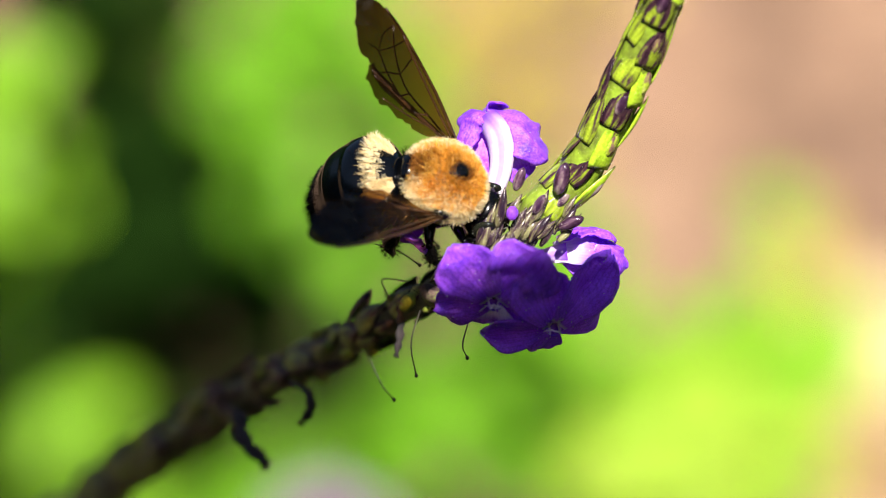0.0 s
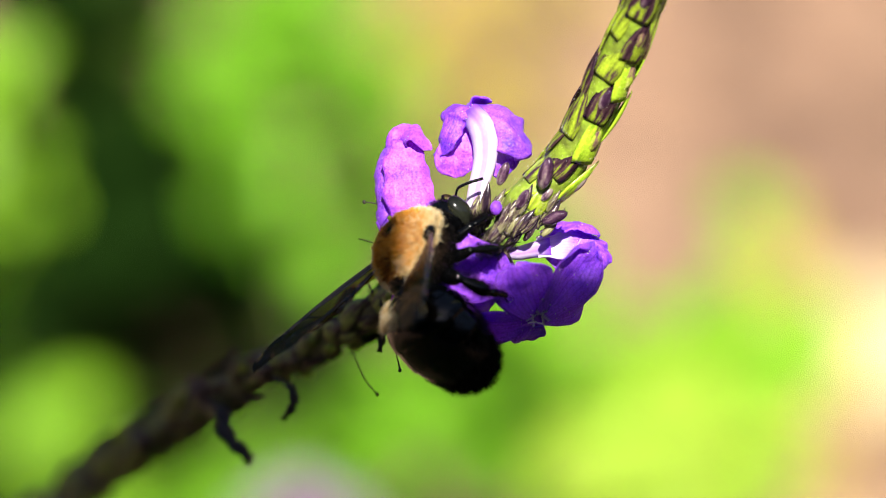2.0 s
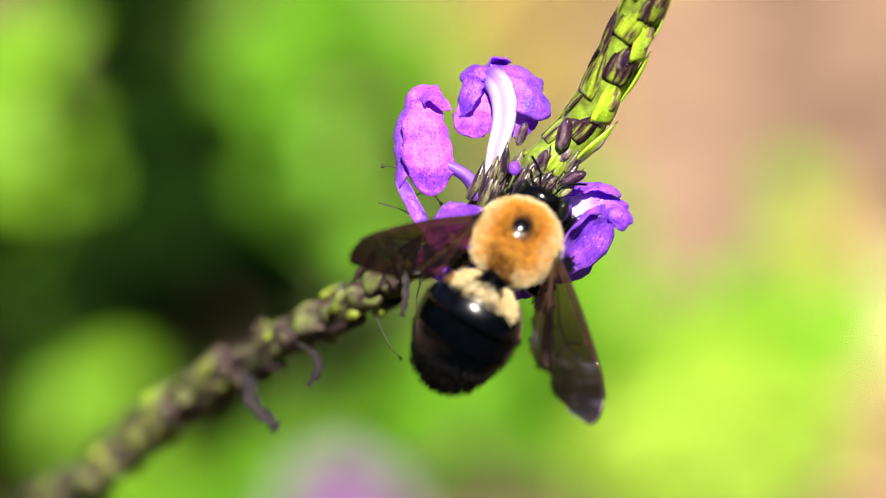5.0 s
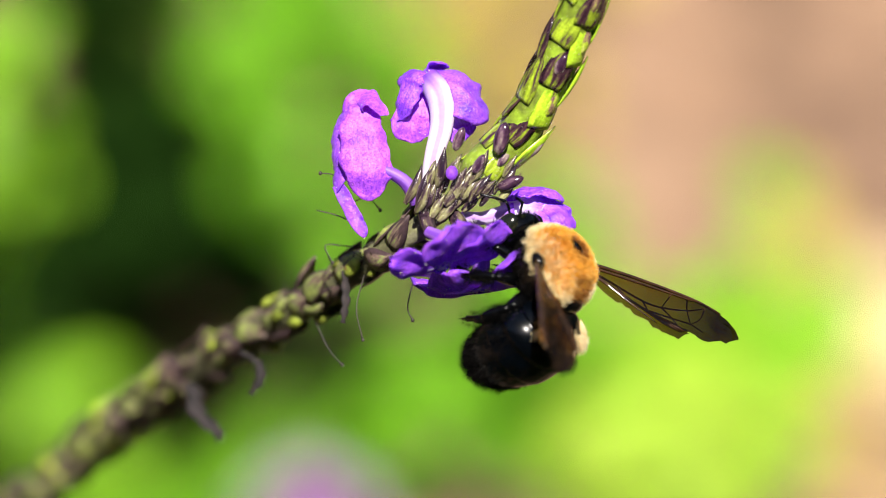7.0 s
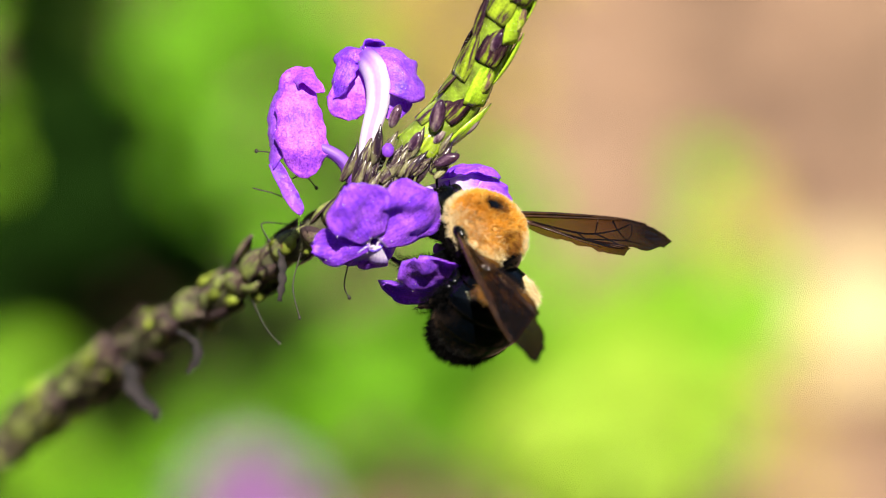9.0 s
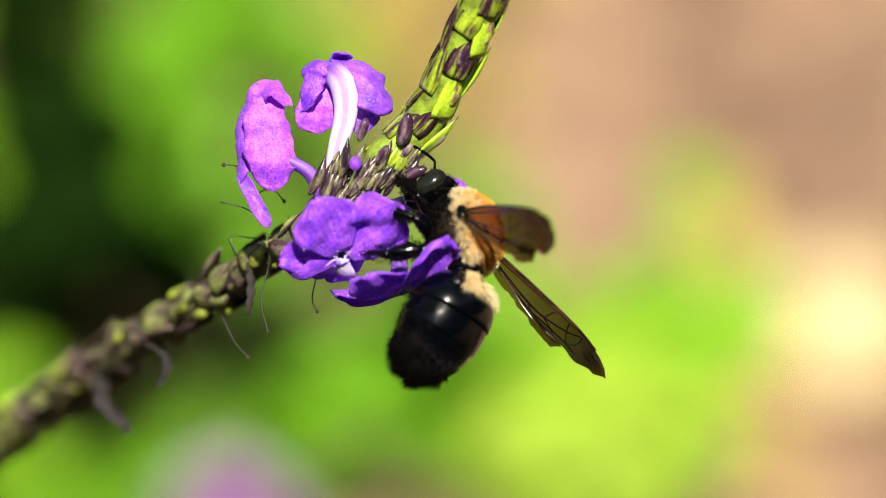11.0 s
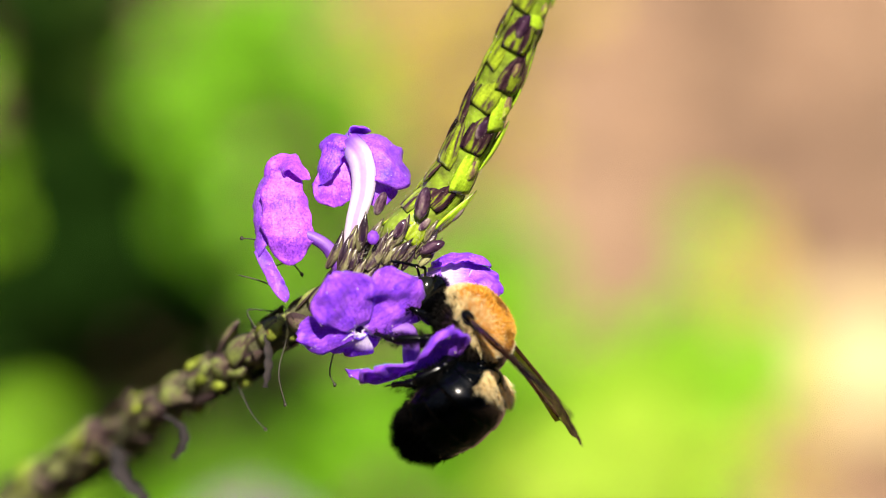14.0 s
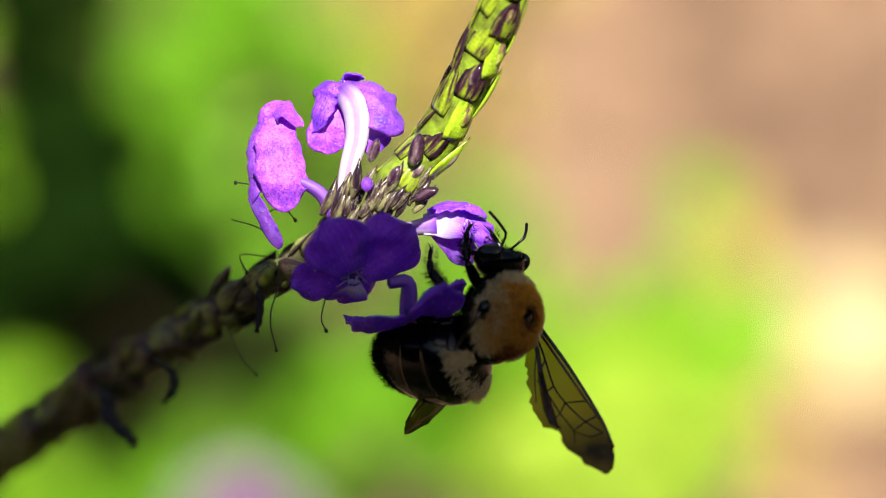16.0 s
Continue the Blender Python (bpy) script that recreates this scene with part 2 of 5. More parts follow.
CALYX_DARK = scale_material("calyx_dark", (0.020, 0.011, 0.020), (0.06, 0.036, 0.042), (0.12, 0.10, 0.06), (0.28, 0.28, 0.12), -0.02, 0.26, 0.06, 0.20, 0.0)
LIME_BUD = scale_material("bud_lime", (0.10, 0.045, 0.06), (0.22, 0.15, 0.08), (0.34, 0.46, 0.03), (0.58, 0.66, 0.14), 0.06, 0.14, 0.12, margin=0.0)
BUD = scale_material("bud_purple", (0.03, 0.012, 0.028), (0.075, 0.036, 0.065), (0.14, 0.085, 0.11), (0.30, 0.25, 0.20), -0.02, 0.10, 0.06, margin=0.0)
SPIKE = plant_material("spike_green", [(0.35, (0.10, 0.12, 0.018)), (0.6, (0.26, 0.40, 0.024))], 350, 0.45, 0.12, 0.0002)
STEM = plant_material("stem_brown_green", [(0.3, (0.05, 0.05, 0.028)), (0.55, (0.14, 0.14, 0.06)), (0.8, (0.26, 0.25, 0.17))], 300, 0.7, 0.0, 0.0003)
CALYX = scale_material("calyx_withered", (0.05, 0.028, 0.030), (0.19, 0.13, 0.10), (0.19, 0.23, 0.07), (0.36, 0.43, 0.10), 0.05, 0.65, 0.12, 0.26, 0.26)
POD = plant_material("seed_pod", [(0.36, (0.15, 0.06, 0.035)), (0.45, (0.16, 0.20, 0.025)), (0.7, (0.32, 0.40, 0.04))], 600, 0.55, 0.15, 0.0001, island=0.5)
DRY = plant_material("withered_petal", [(0.36, (0.005, 0.004, 0.004)), (0.64, (0.026, 0.018, 0.018))], 900, 0.85, 0.0, 0.0003)
STYLE = plant_material("style_dark", [(0.3, (0.012, 0.010, 0.008)), (0.7, (0.035, 0.03, 0.02))], 400, 0.6, 0.0, 0.0001)
SHELL = shell_material("bee_black", (0.0010, 0.0010, 0.0012), 0.16, (0.0014, 0.0016, 0.002), coat=0.0, relief=0.000002, spec=0.26)
CUTICLE = shell_material("bee_tergite", (0.0007, 0.0009, 0.0013), 0.20, (0.0006, 0.0013, 0.0024), coat=0.0, relief=0.000003, spec=0.30)
EYE = shell_material("bee_eye", (0.006, 0.006, 0.005), 0.12, (0.012, 0.014, 0.009), coat=0.0, scale=400, relief=0.000001, spec=0.35)
SKIN = shell_material("bee_thorax_skin", (0.016, 0.011, 0.008), 0.3, (0.03, 0.018, 0.01))
FUR = hair_material("bee_fur_golden", [(0.0, (0.50, 0.19, 0.010)), (0.35, (0.80, 0.38, 0.026)), (0.75, (0.93, 0.54, 0.060)), (0.95, (0.97, 0.78, 0.28))], 0.40)
FUR_PALE = hair_material("bee_fur_cream", [(0.0, (0.66, 0.46, 0.17)), (0.5, (0.86, 0.74, 0.42)), (0.95, (0.93, 0.87, 0.64))])
DOWN = hair_material("pale_down", [(0.0, (0.70, 0.66, 0.52)), (0.95, (0.9, 0.9, 0.8))])
FUR_GREY = hair_material("bee_hair_grey", [(0.0, (0.002, 0.002, 0.0025)), (0.7, (0.007, 0.007, 0.007)), (1.0, (0.03, 0.028, 0.024))], share=0.0, rough=0.6, spec=0.03)
FUR_BLACK = hair_material("bee_hair_black", [(0.0, (0.0012, 0.0012, 0.0014)), (0.9, (0.0035, 0.003, 0.0026))], share=0.0, rough=0.6, spec=0.03)
FUR_RUST = hair_material("bee_fur_rust", [(0.0, (0.10, 0.035, 0.006)), (0.6, (0.30, 0.11, 0.014)), (0.95, (0.50, 0.22, 0.03))])
WING = wing_material()
VEIN = shell_material("wing_vein", (0.022, 0.010, 0.004), 0.14, (0.05, 0.022, 0.008), spec=0.9)
POLLEN = shell_material("pollen", (0.75, 0.7, 0.5), 0.7)


# ---- shapes ----
def part(name, bm, mat, parent=None, label="", m=None, smooth=True, kind=""):
    """Links a bmesh, drawn in millimetres, as one mesh object."""
    bmesh.ops.scale(bm, vec=(MM, MM, MM), verts=bm.verts)
    me = bpy.data.meshes.new(name)
    bm.to_mesh(me)
    bm.free()
    if smooth:
        me.polygons.foreach_set("use_smooth", [True] * len(me.polygons))
    me.materials.append(mat)
    ob = new(name, me)
    if parent:
        ob.parent = parent
    if m is not None:
        ob.matrix_basis = m
    return tagged(ob, label=label, kind=kind)


def mm_pose(p, x, y, z):
    """A pose at p (millimetres) with the given axes."""
    return Matrix.Translation(Vector(p) * MM) @ Matrix((x, y, z)).transposed().to_4x4()


def axes(y, z):
    """Three square axes with y kept and z as near as it goes."""
    y = Vector(y).normalized()
    x = y.cross(Vector(z)).normalized()
    return x, y, x.cross(y)


def smooth_line(points, n):
    """A Catmull-Rom line through the points."""
    p = [Vector(q) for q in points]
    p = [2 * p[0] - p[1], *p, 2 * p[-1] - p[-2]]
    out = []
    for k in range(n + 1):
        s = k / n * (len(p) - 3)
        i = min(int(s), len(p) - 4)
        t = s - i
        a, b, c, d = p[i:i + 4]
        out.append(0.5 * (2 * b + (c - a) * t + (2 * a - 5 * b + 4 * c - d) * t * t + (3 * b - a - 3 * c + d) * t ** 3))
    return out


def sweep(bm, points, radii, segs=8, flat=1.0, caps=True):
    """A tube along the points; radii one for each point. UV: x along, y round."""
    uv = bm.loops.layers.uv.get("uv") or bm.loops.layers.uv.new("uv")
    side = None
    rings = []
    n = len(points)
    for i, p in enumerate(points):
        d = (points[min(i + 1, n - 1)] - points[max(i - 1, 0)]).normalized()
        if side is None:
            side = d.cross(Vector((0.3, 0.2, 1))).normalized()
        side = (side - d * side.dot(d)).normalized()
        up = d.cross(side)
        rings.append([bm.verts.new(p + (side * math.cos(a) + up * math.sin(a) * flat) * radii[i])
                      for a in (2 * math.pi * k / segs for k in range(segs))])
    for i in range(n - 1):
        for k in range(segs):
            j = (k + 1) % segs
            f = bm.faces.new((rings[i][k], rings[i][j], rings[i + 1][j], rings[i + 1][k]))
            for loop, (u, v) in zip(f.loops, ((i, k), (i, k + 1), (i + 1, k + 1), (i + 1, k))):
                loop[uv].uv = (u / (n - 1), v / segs)
    if caps:
        bm.faces.new(rings[0][::-1])
        bm.faces.new(rings[-1])
    return bm


def blob(bm, centre, radii, segs=24, rings=16, shape=None):
    """An ellipsoid whose points may be moved by shape(v)."""
    made = bmesh.ops.create_uvsphere(bm, u_segments=segs, v_segments=rings, radius=1)["verts"]
    for v in made:
        if shape:
            v.co = shape(v.co.copy())
        v.co = Vector([c + r * q for c, r, q in zip(centre, radii, v.co)])
    return bm


def sheet(rows, thick, closed_tip=False):
    """A thin solid sheet from a grid of points (lists of Vectors), with UVs."""
    bm = bmesh.new()
    uv = bm.loops.layers.uv.new("uv")
    n, m = len(rows), len(rows[0])
    normals = []
    for i in range(n):
        line = []
        for j in range(m):
            a = rows[min(i + 1, n - 1)][j] - rows[max(i - 1, 0)][j]
            b = rows[i][min(j + 1, m - 1)] - rows[i][max(j - 1, 0)]
            c = a.cross(b)
            line.append(c.normalized() if c.length > 1e-9 else Vector((0, 0, 1)))
        normals.append(line)
    top = [[bm.verts.new(rows[i][j] + normals[i][j] * thick / 2) for j in range(m)] for i in range(n)]
    low = [[bm.verts.new(rows[i][j] - normals[i][j] * thick / 2) for j in range(m)] for i in range(n)]

    def face(vs, uvs):
        f = bm.faces.new(vs)
        for loop, c in zip(f.loops, uvs):
            loop[uv].uv = c
    for i in range(n - 1):
        for j in range(m - 1):
            c = [(i / (n - 1), j / (m - 1)), ((i + 1) / (n - 1), j / (m - 1)), ((i + 1) / (n - 1), (j + 1) / (m - 1)), (i / (n - 1), (j + 1) / (m - 1))]
            face((top[i][j], top[i + 1][j], top[i + 1][j + 1], top[i][j + 1]), c)
            face((low[i][j + 1], low[i + 1][j + 1], low[i + 1][j], low[i][j]), c[::-1])
    ring = [(i, 0) for i in range(n)] + [(n - 1, j) for j in range(1, m)] + [(i, m - 1) for i in range(n - 2, -1, -1)] + [(0, j) for j in range(m - 2, 0, -1)]
    for (i, j), (k, q) in zip(ring, ring[1:] + ring[:1]):
        c = (i / (n - 1), j / (m - 1))
        face((top[k][q], top[i][j], low[i][j], low[k][q]), (c, c, c, c))
    return bm


def petal_mesh(length, width, reflex, cup, wave, rng, n=18, m=17, side_curl=0.0):
    """A rounded corolla lobe that leaves the throat along +x, its face to +z; reflex bends its tip back."""
    rows = []
    ph, ph2 = rng.uniform(0, 6), rng.uniform(0, 6)
    for i in range(n):
        s = i / (n - 1)
        half = width / 2 * (0.34 + 0.66 * math.sin(min(1, s * 1.35) * math.pi / 2)) * math.sqrt(max(0.0, 1 - max(0, (s - 0.55) / 0.45) ** 2.6) * 0.97 + 0.03)
        ang = radians(reflex) * s
        x = length * (math.sin(ang) / ang if abs(ang) > 1e-3 else 1) * s
        z = -length * ((1 - math.cos(ang)) / ang if abs(ang) > 1e-3 else 0) * s
        line = []
        for j in range(m):
            t = 2 * j / (m - 1) - 1
            tip = 1 - 0.10 * s * (t * t) + 0.05 * s * abs(t) * 0.0
            w = wave * s * (math.sin(3.1 * t + ph) + 0.6 * math.sin(7 * t + ph2 + 5 * s) * s)
            line.append(Vector((x * tip - 0.04 * length * s * math.exp(-(t / 0.18) ** 2), half * t * (1 - 0.10 * abs(cup) * t * t),
                                z + cup * half * t * t * 0.55 + w + side_curl * half * s * t - 0.25 * math.exp(-(t / 0.12) ** 2) * (1 - s) * 0.7)))
        rows.append(line)
    for i, line in enumerate(rows):        # crumpled tissue
        for j, v in enumerate(line):
            q = v * 0.55 + Vector((ph * 7, ph2 * 5, 0))
            v.z += (0.75 * noise.noise(q * 0.8) + 0.12 * noise.noise(q * 2.4) + 0.05 * noise.noise(q * 6)) * min(1, 2.5 * i / (n - 1)) * width / 7
            v.x += 0.25 * noise.noise(q * 1.5 + Vector((3, 3, 3))) * i / (n - 1)
    return sheet(rows, 0.16)


def flower(parent, name, base, throat, facing, roll, lobes, seed, mat=PETAL, bow=(0, 0, 0), label="", radius=0.95, pale=(), tube=None):
    """A salver-shaped flower: a curved tube from base to throat and five lobes round the throat.
    lobes: for each (turn, length, width, lift, reflex, cup, wave): lift raises the lobe out of the flower's face."""
    rng = random.Random(seed)
    base, throat, n = Vector(base), Vector(throat), Vector(facing).normalized()
    mid = (base + throat) / 2 + Vector(bow)
    bm = bmesh.new()
    line = smooth_line([base - throat, mid - throat, -n * 1.2, Vector((0, 0, 0)) + n * 0.15], 16)
    sweep(bm, line, [radius * (0.62 + 0.38 * min(1, k / 9)) + (0.1 * radius * ((k - 11) / 5) ** 2 if k > 11 else 0) for k in range(17)], 14, caps=False)
    ob = part(name, bm, tube or TUBE, parent, label, Matrix.Translation(throat * MM))
    z = n                                   # x to the side, y up, z out of the face
    x = Vector((0, 0, 1)).cross(n).normalized()
    y = z.cross(x)
    frame_m = Matrix((x, y, z)).transposed()
    for k, (turn, length, width, lift, reflex, cup, wave) in enumerate(lobes):
        p = part("petal", petal_mesh(length + 0.45 * radius, width, reflex, cup, wave, rng), PETAL_LIP if k in pale else mat, ob)
        rot = frame_m @ Euler((0, 0, radians(turn + roll))).to_matrix() @ Euler((0, radians(-lift), 0)).to_matrix()
        off = frame_m @ Euler((0, 0, radians(turn + roll))).to_matrix() @ Vector((radius * 0.5, 0, 0))
        p.matrix_basis = Matrix.Translation(off * MM) @ rot.to_4x4()
    grains = bmesh.new()                    # pollen and dew on the lobes
    for child in list(ob.children):
        for _ in range(26):
            v = child.data.vertices[rng.randrange(len(child.data.vertices))]
            c = child.matrix_basis @ (v.co + v.normal * 0.05 * MM) / MM
            bmesh.ops.create_icosphere(grains, subdivisions=1, radius=rng.uniform(0.03, 0.075), matrix=Matrix.Translation(c))
    part("pollen", grains, POLLEN, ob, "pale pollen grains", kind="stuff")
    bm = bmesh.new()                        # stigma and anthers in the mouth
    blob(bm, n * -0.9, (0.22, 0.22, 0.3), 8, 6)
    part("stigma", bm, STYLE, ob)
    return ob


def lobe_mesh(line, face0, face1, width, cup, fold, wave, rng, start=0.4, n=22, m=17):
    """A corolla lobe along a line; its face turns from face0 to face1; cup lifts both edges, fold makes a crease along the middle,
    start is the width at the root as a share of the full one."""
    pts = smooth_line(line, n - 1)
    ph = Vector((rng.uniform(0, 60), rng.uniform(0, 60), rng.uniform(0, 60)))
    rows = []
    for i, p in enumerate(pts):
        s = i / (n - 1)
        t = (pts[min(i + 1, n - 1)] - pts[max(i - 1, 0)]).normalized()
        f = Vector(face0).lerp(Vector(face1), s)
        f = (f - t * f.dot(t)).normalized()
        side = t.cross(f)
        rise = start + (1 - start) * math.sin(min(1, s / 0.55) * math.pi / 2)
        half = width / 2 * rise * math.sqrt(max(0.03, 1 - max(0, (s - 0.5) / 0.5) ** 2.8))
        row = []
        for j in range(m):
            q = 2 * j / (m - 1) - 1
            c = p + side * half * q * (1 - 0.06 * abs(cup) * q * q + 0.20 * abs(q) * noise.noise(p * 0.7 + ph + Vector((9 if q > 0 else 0, 0, 0))))
            edge = wave * min(1, 2.2 * s) * (noise.noise(c * 0.42 + ph) + 0.9 * q * q * noise.noise(c * 0.9 + ph) + 0.5 * q ** 4 * noise.noise(c * 2.2 + ph))
            lift = cup * half * q * q * 0.6 + fold * half * (1 - abs(q)) * 0.5 + edge
            crumple = 0.16 * noise.noise(c * 1.5 + ph) + 0.06 * noise.noise(c * 3.6 + ph)
            row.append(c + f * (lift + crumple * min(1, 3 * s)) + t * (0.22 * s * noise.noise(c * 0.9 + ph) - 0.12 * half * s * q * q))
        rows.append(row)
    return sheet(rows, 0.14)


def open_flower(parent, name, tube_line, radii, tube_mat, lobes, seed, label):
    """A flower whose tube follows a line to its throat; lobes: line, face at the root, face at the tip, width, cup, fold, wave, root width, material."""
    rng = random.Random(seed)
    throat = Vector(tube_line[-1])
    bm = bmesh.new()
    line = smooth_line([Vector(p) - throat for p in tube_line], 18)
    rr = smooth_line([(r, 0, 0) for r in radii], 18)
    sweep(bm, line, [r.x for r in rr], 16, flat=0.9, caps=False)
    ob = part(name, bm, tube_mat, parent, label, Matrix.Translation(throat * MM))
    for pts, f0, f1, width, cup, fold, wave, start, mat in lobes:
        part("petal", lobe_mesh([Vector(p) - throat for p in pts], f0, f1, width, cup, fold, wave, rng, start), mat, ob)
    grains = bmesh.new()                    # pollen and dew on the lobes
    for child in list(ob.children):
        for _ in range(30):
            v = child.data.vertices[rng.randrange(len(child.data.vertices))]
            bmesh.ops.create_icosphere(grains, subdivisions=1, radius=rng.uniform(0.02, 0.055), matrix=Matrix.Translation((v.co + v.normal * 0.04 * MM) / MM))
    part("pollen", grains, POLLEN, ob, "pale pollen grains", kind="stuff")
    return ob


def scale_mesh(length, width, bulge, tip, n=7, m=7, curl=0.0, start=0.18):
    """A pointed, hollowed scale along +x with its back to +z."""
    rows = []
    for i in range(n):
        s = i / (n - 1)
        half = width / 2 * (math.sin(math.pi * min(1, start + 0.62 * s)) ** 0.8) * (1 - s ** tip) + 0.03
        line = []
        for j in range(m):
            t = 2 * j / (m - 1) - 1
            line.append(Vector((length * s, half * t, bulge * (1 - t * t) * math.sin(math.pi * (0.15 + 0.8 * s)) + curl * s * s)))
        rows.append(line)
    return sheet(rows, 0.18)


def hairs(points, lengths, width, lean, rng, bend=0.25):
    """Single hairs, each a thin bent blade of three triangles. points: (place, direction)."""
    verts, faces = [], []
    for (p, d), ln in zip(points, lengths):
        tuft = noise.noise_vector(p * 0.9) * 0.6 + noise.noise_vector(p * 2.0) * 0.65
        d = (d + lean + tuft + Vector((rng.gauss(0, 0.22), rng.gauss(0, 0.22), rng.gauss(0, 0.22)))).normalized()
        s = d.cross(Vector((rng.gauss(0, 1), rng.gauss(0, 1), rng.gauss(0, 1)))).normalized()
        b = d.cross(s)
        q = p + d * ln * 0.55
        e = p + d * ln + b * ln * bend * rng.uniform(-1, 1)
        k = len(verts)
        verts += [p + s * width, p - s * width, q + s * width * 0.7, q - s * width * 0.7, e]
        faces += [(k, k + 1, k + 3, k + 2), (k + 2, k + 3, k + 4)]
    return verts, faces


def hair_part(name, points, lengths, width, lean, mat, parent, label, rng):
    v, f = hairs(points, lengths, width, lean, rng)
    me = bpy.data.meshes.new(name)
    me.from_pydata([q * MM for q in v], [], f)
    me.materials.append(mat)
    ob = new(name, me)
    ob.parent = parent
    return tagged(ob, label=label, kind="stuff")


def on_ellipsoid(rng, n, centre, radii, keep=None):
    out = []
    while len(out) < n:
        d = Vector((rng.gauss(0, 1), rng.gauss(0, 1), rng.gauss(0, 1))).normalized()
        if keep and not keep(d):
            continue
        p = Vector([c + r * q for c, r, q in zip(centre, radii, d)])
        nn = Vector([q / r for r, q in zip(radii, d)]).normalized()
        out.append((p, nn))
    return out


# ---- the flowering plant ----
def build_plant():
    rng = random.Random(11)
    plant = new("porterweed_plant")
    plant.matrix_world = PLAN
    tagged(plant, "violet porterweed stalk with open flowers, green bud spike and withered stem", "flowering plant")

    # the lower stem, bare of petals, leans away behind and runs down to the soil
    ground_dir = PLAN.to_3x3().inverted() @ Vector((0, 0, -1))
    far = Vector((-85.6, 136.4, -59.8))
    foot = far + ground_dir * 100 + Vector((-25, 20, 0))
    end = Vector((-110, 60, 0)) + ground_dir * 545
    line = smooth_line([(-3, 1, -4.5), (-9.5, 3.8, -9.4), (-15.6, 11.6, -13.0), (-23.3, 24.6, -17.6), (-36, 49.4, -24.9), (-51.1, 76.6, -34.9), (-65.7, 105.2, -45.6), far, foot, end], 90)
    bm = bmesh.new()
    sweep(bm, line, [1.0 + 1.05 * min(1, k / 40) + 0.12 * math.sin(k * 1.7) for k in range(91)], 12)
    joint = Vector((-3, 1, -4.5))
    bmesh.ops.translate(bm, vec=-joint, verts=bm.verts)
    stem = part("stem", bm, STEM, plant, "withered brown-green stem", Matrix.Translation(joint * MM))
    from_joint = Matrix.Translation(-joint * MM)
    lens = [0]
    for a, b in zip(line, line[1:]):
        lens.append(lens[-1] + (b - a).length)

    def at(d, curve, ls):
        i = max(k for k in range(len(ls) - 1) if ls[k] <= d)
        f = (d - ls[i]) / (ls[i + 1] - ls[i])
        return curve[i].lerp(curve[i + 1], f), (curve[i + 1] - curve[i]).normalized()

    shells = [scale_mesh(5.4, 3.1, 1.0, 3.0, curl=0.5, start=0.3), scale_mesh(4.6, 3.4, 1.15, 2.6, curl=0.8, start=0.3), scale_mesh(6.0, 2.8, 0.9, 3.2, curl=0.2, start=0.3)]
    meshes = []
    for k, b in enumerate(shells):
        o = part("calyx", b, CALYX, plant)
        meshes.append(o.data)
        bpy.data.objects.remove(o)
    bm = bmesh.new()
    blob(bm, (1.5, 0, 0.1), (1.8, 0.95, 0.8), 12, 8)
    o = part("seed_pod", bm, POD, plant)
    pod_mesh = o.data
    bpy.data.objects.remove(o)
    d, k = 9.0, 0
    while d < 140:
        p, t = at(d, line, lens)
        a = k * 2.399 + rng.uniform(-0.2, 0.2)
        s = t.cross(Vector((0, -1, 0.2))).normalized()
        out = (s * math.cos(a) + t.cross(s) * math.sin(a)).normalized()
        tip = (-t * 0.92 + out * rng.uniform(-0.2, 0.05) + s * rng.uniform(-0.35, 0.35)).normalized()
        z = (out - tip * out.dot(tip)).normalized()
        size = rng.uniform(0.5, 0.95) * (1 + 0.4 * min(1, d / 70))
        girth = min(1, d / 80)
        if rng.random() < 0.75:               # some have fallen, and the stem shows
            o = new("calyx", meshes[k % 3])
            o.parent = stem
            o.matrix_basis = from_joint @ mm_pose(p + out * (rng.uniform(0.85, 1.35) + 1.0 * girth), tip, z.cross(tip), z) @ Matrix.Scale(size, 4)
        if k % 3 == 0:
            o = new("seed_pod", pod_mesh)
            o.parent = stem
            o.matrix_basis = from_joint @ mm_pose(p + out * (1.6 + 1.1 * girth) - t * 2.6, tip, z.cross(tip), z) @ Matrix.Scale(size * rng.uniform(0.55, 0.95), 4)
        d += rng.uniform(0.62, 0.98)
        k += 1
    pts = []                               # wisps of dry fibre
    for _ in range(420):
        p, t = at(rng.uniform(6, 120), line, lens)
        o = Vector((rng.gauss(0, 1), rng.gauss(0, 1), rng.gauss(0, 1)))
        o = (o - t * o.dot(t)).normalized()
        pts.append((p + o * 1.7, (o * 0.8 - t * 0.6).normalized()))
    hair_part("dry_fibre", pts, [rng.uniform(0.8, 2.6) for _ in pts], 0.05, Vector((0, 0, 0)), STYLE, stem, "wispy dry fibres", rng).matrix_basis = from_joint

    # thin styles left behind by fallen flowers
    for pts in (((-14.5, 5, -13.5), (-15.4, 3, -17), (-14.8, 2.6, -20.4)), ((-9.2, 2, -14.2), (-9.9, 0.5, -17), (-9.4, 0.2, -18.4)),
                ((-20, 10, -18.5), (-18.6, 9, -21.5), (-17.2, 9, -23.2)), ((-16.5, 5, -6.2), (-14, 5, -5.2), (-12.6, 5, -6.6)),
                ((-19.4, 4, -6.4), (-16.8, 4, -7.2), (-14.6, 4, -8.6)), ((-16.4, 2.4, -2.9), (-17.8, 2.0, -2.6), (-18.8, 1.8, -2.5)), ((-15.9, 8, -10.4), (-18.6, 7.5, -10.2), (-17.9, 7, -12.1))):
        bm = bmesh.new()
        sweep(bm, smooth_line(pts, 10), [0.075] * 10 + [0.12], 6)
        blob(bm, pts[-1], (0.2, 0.2, 0.24), 8, 6)
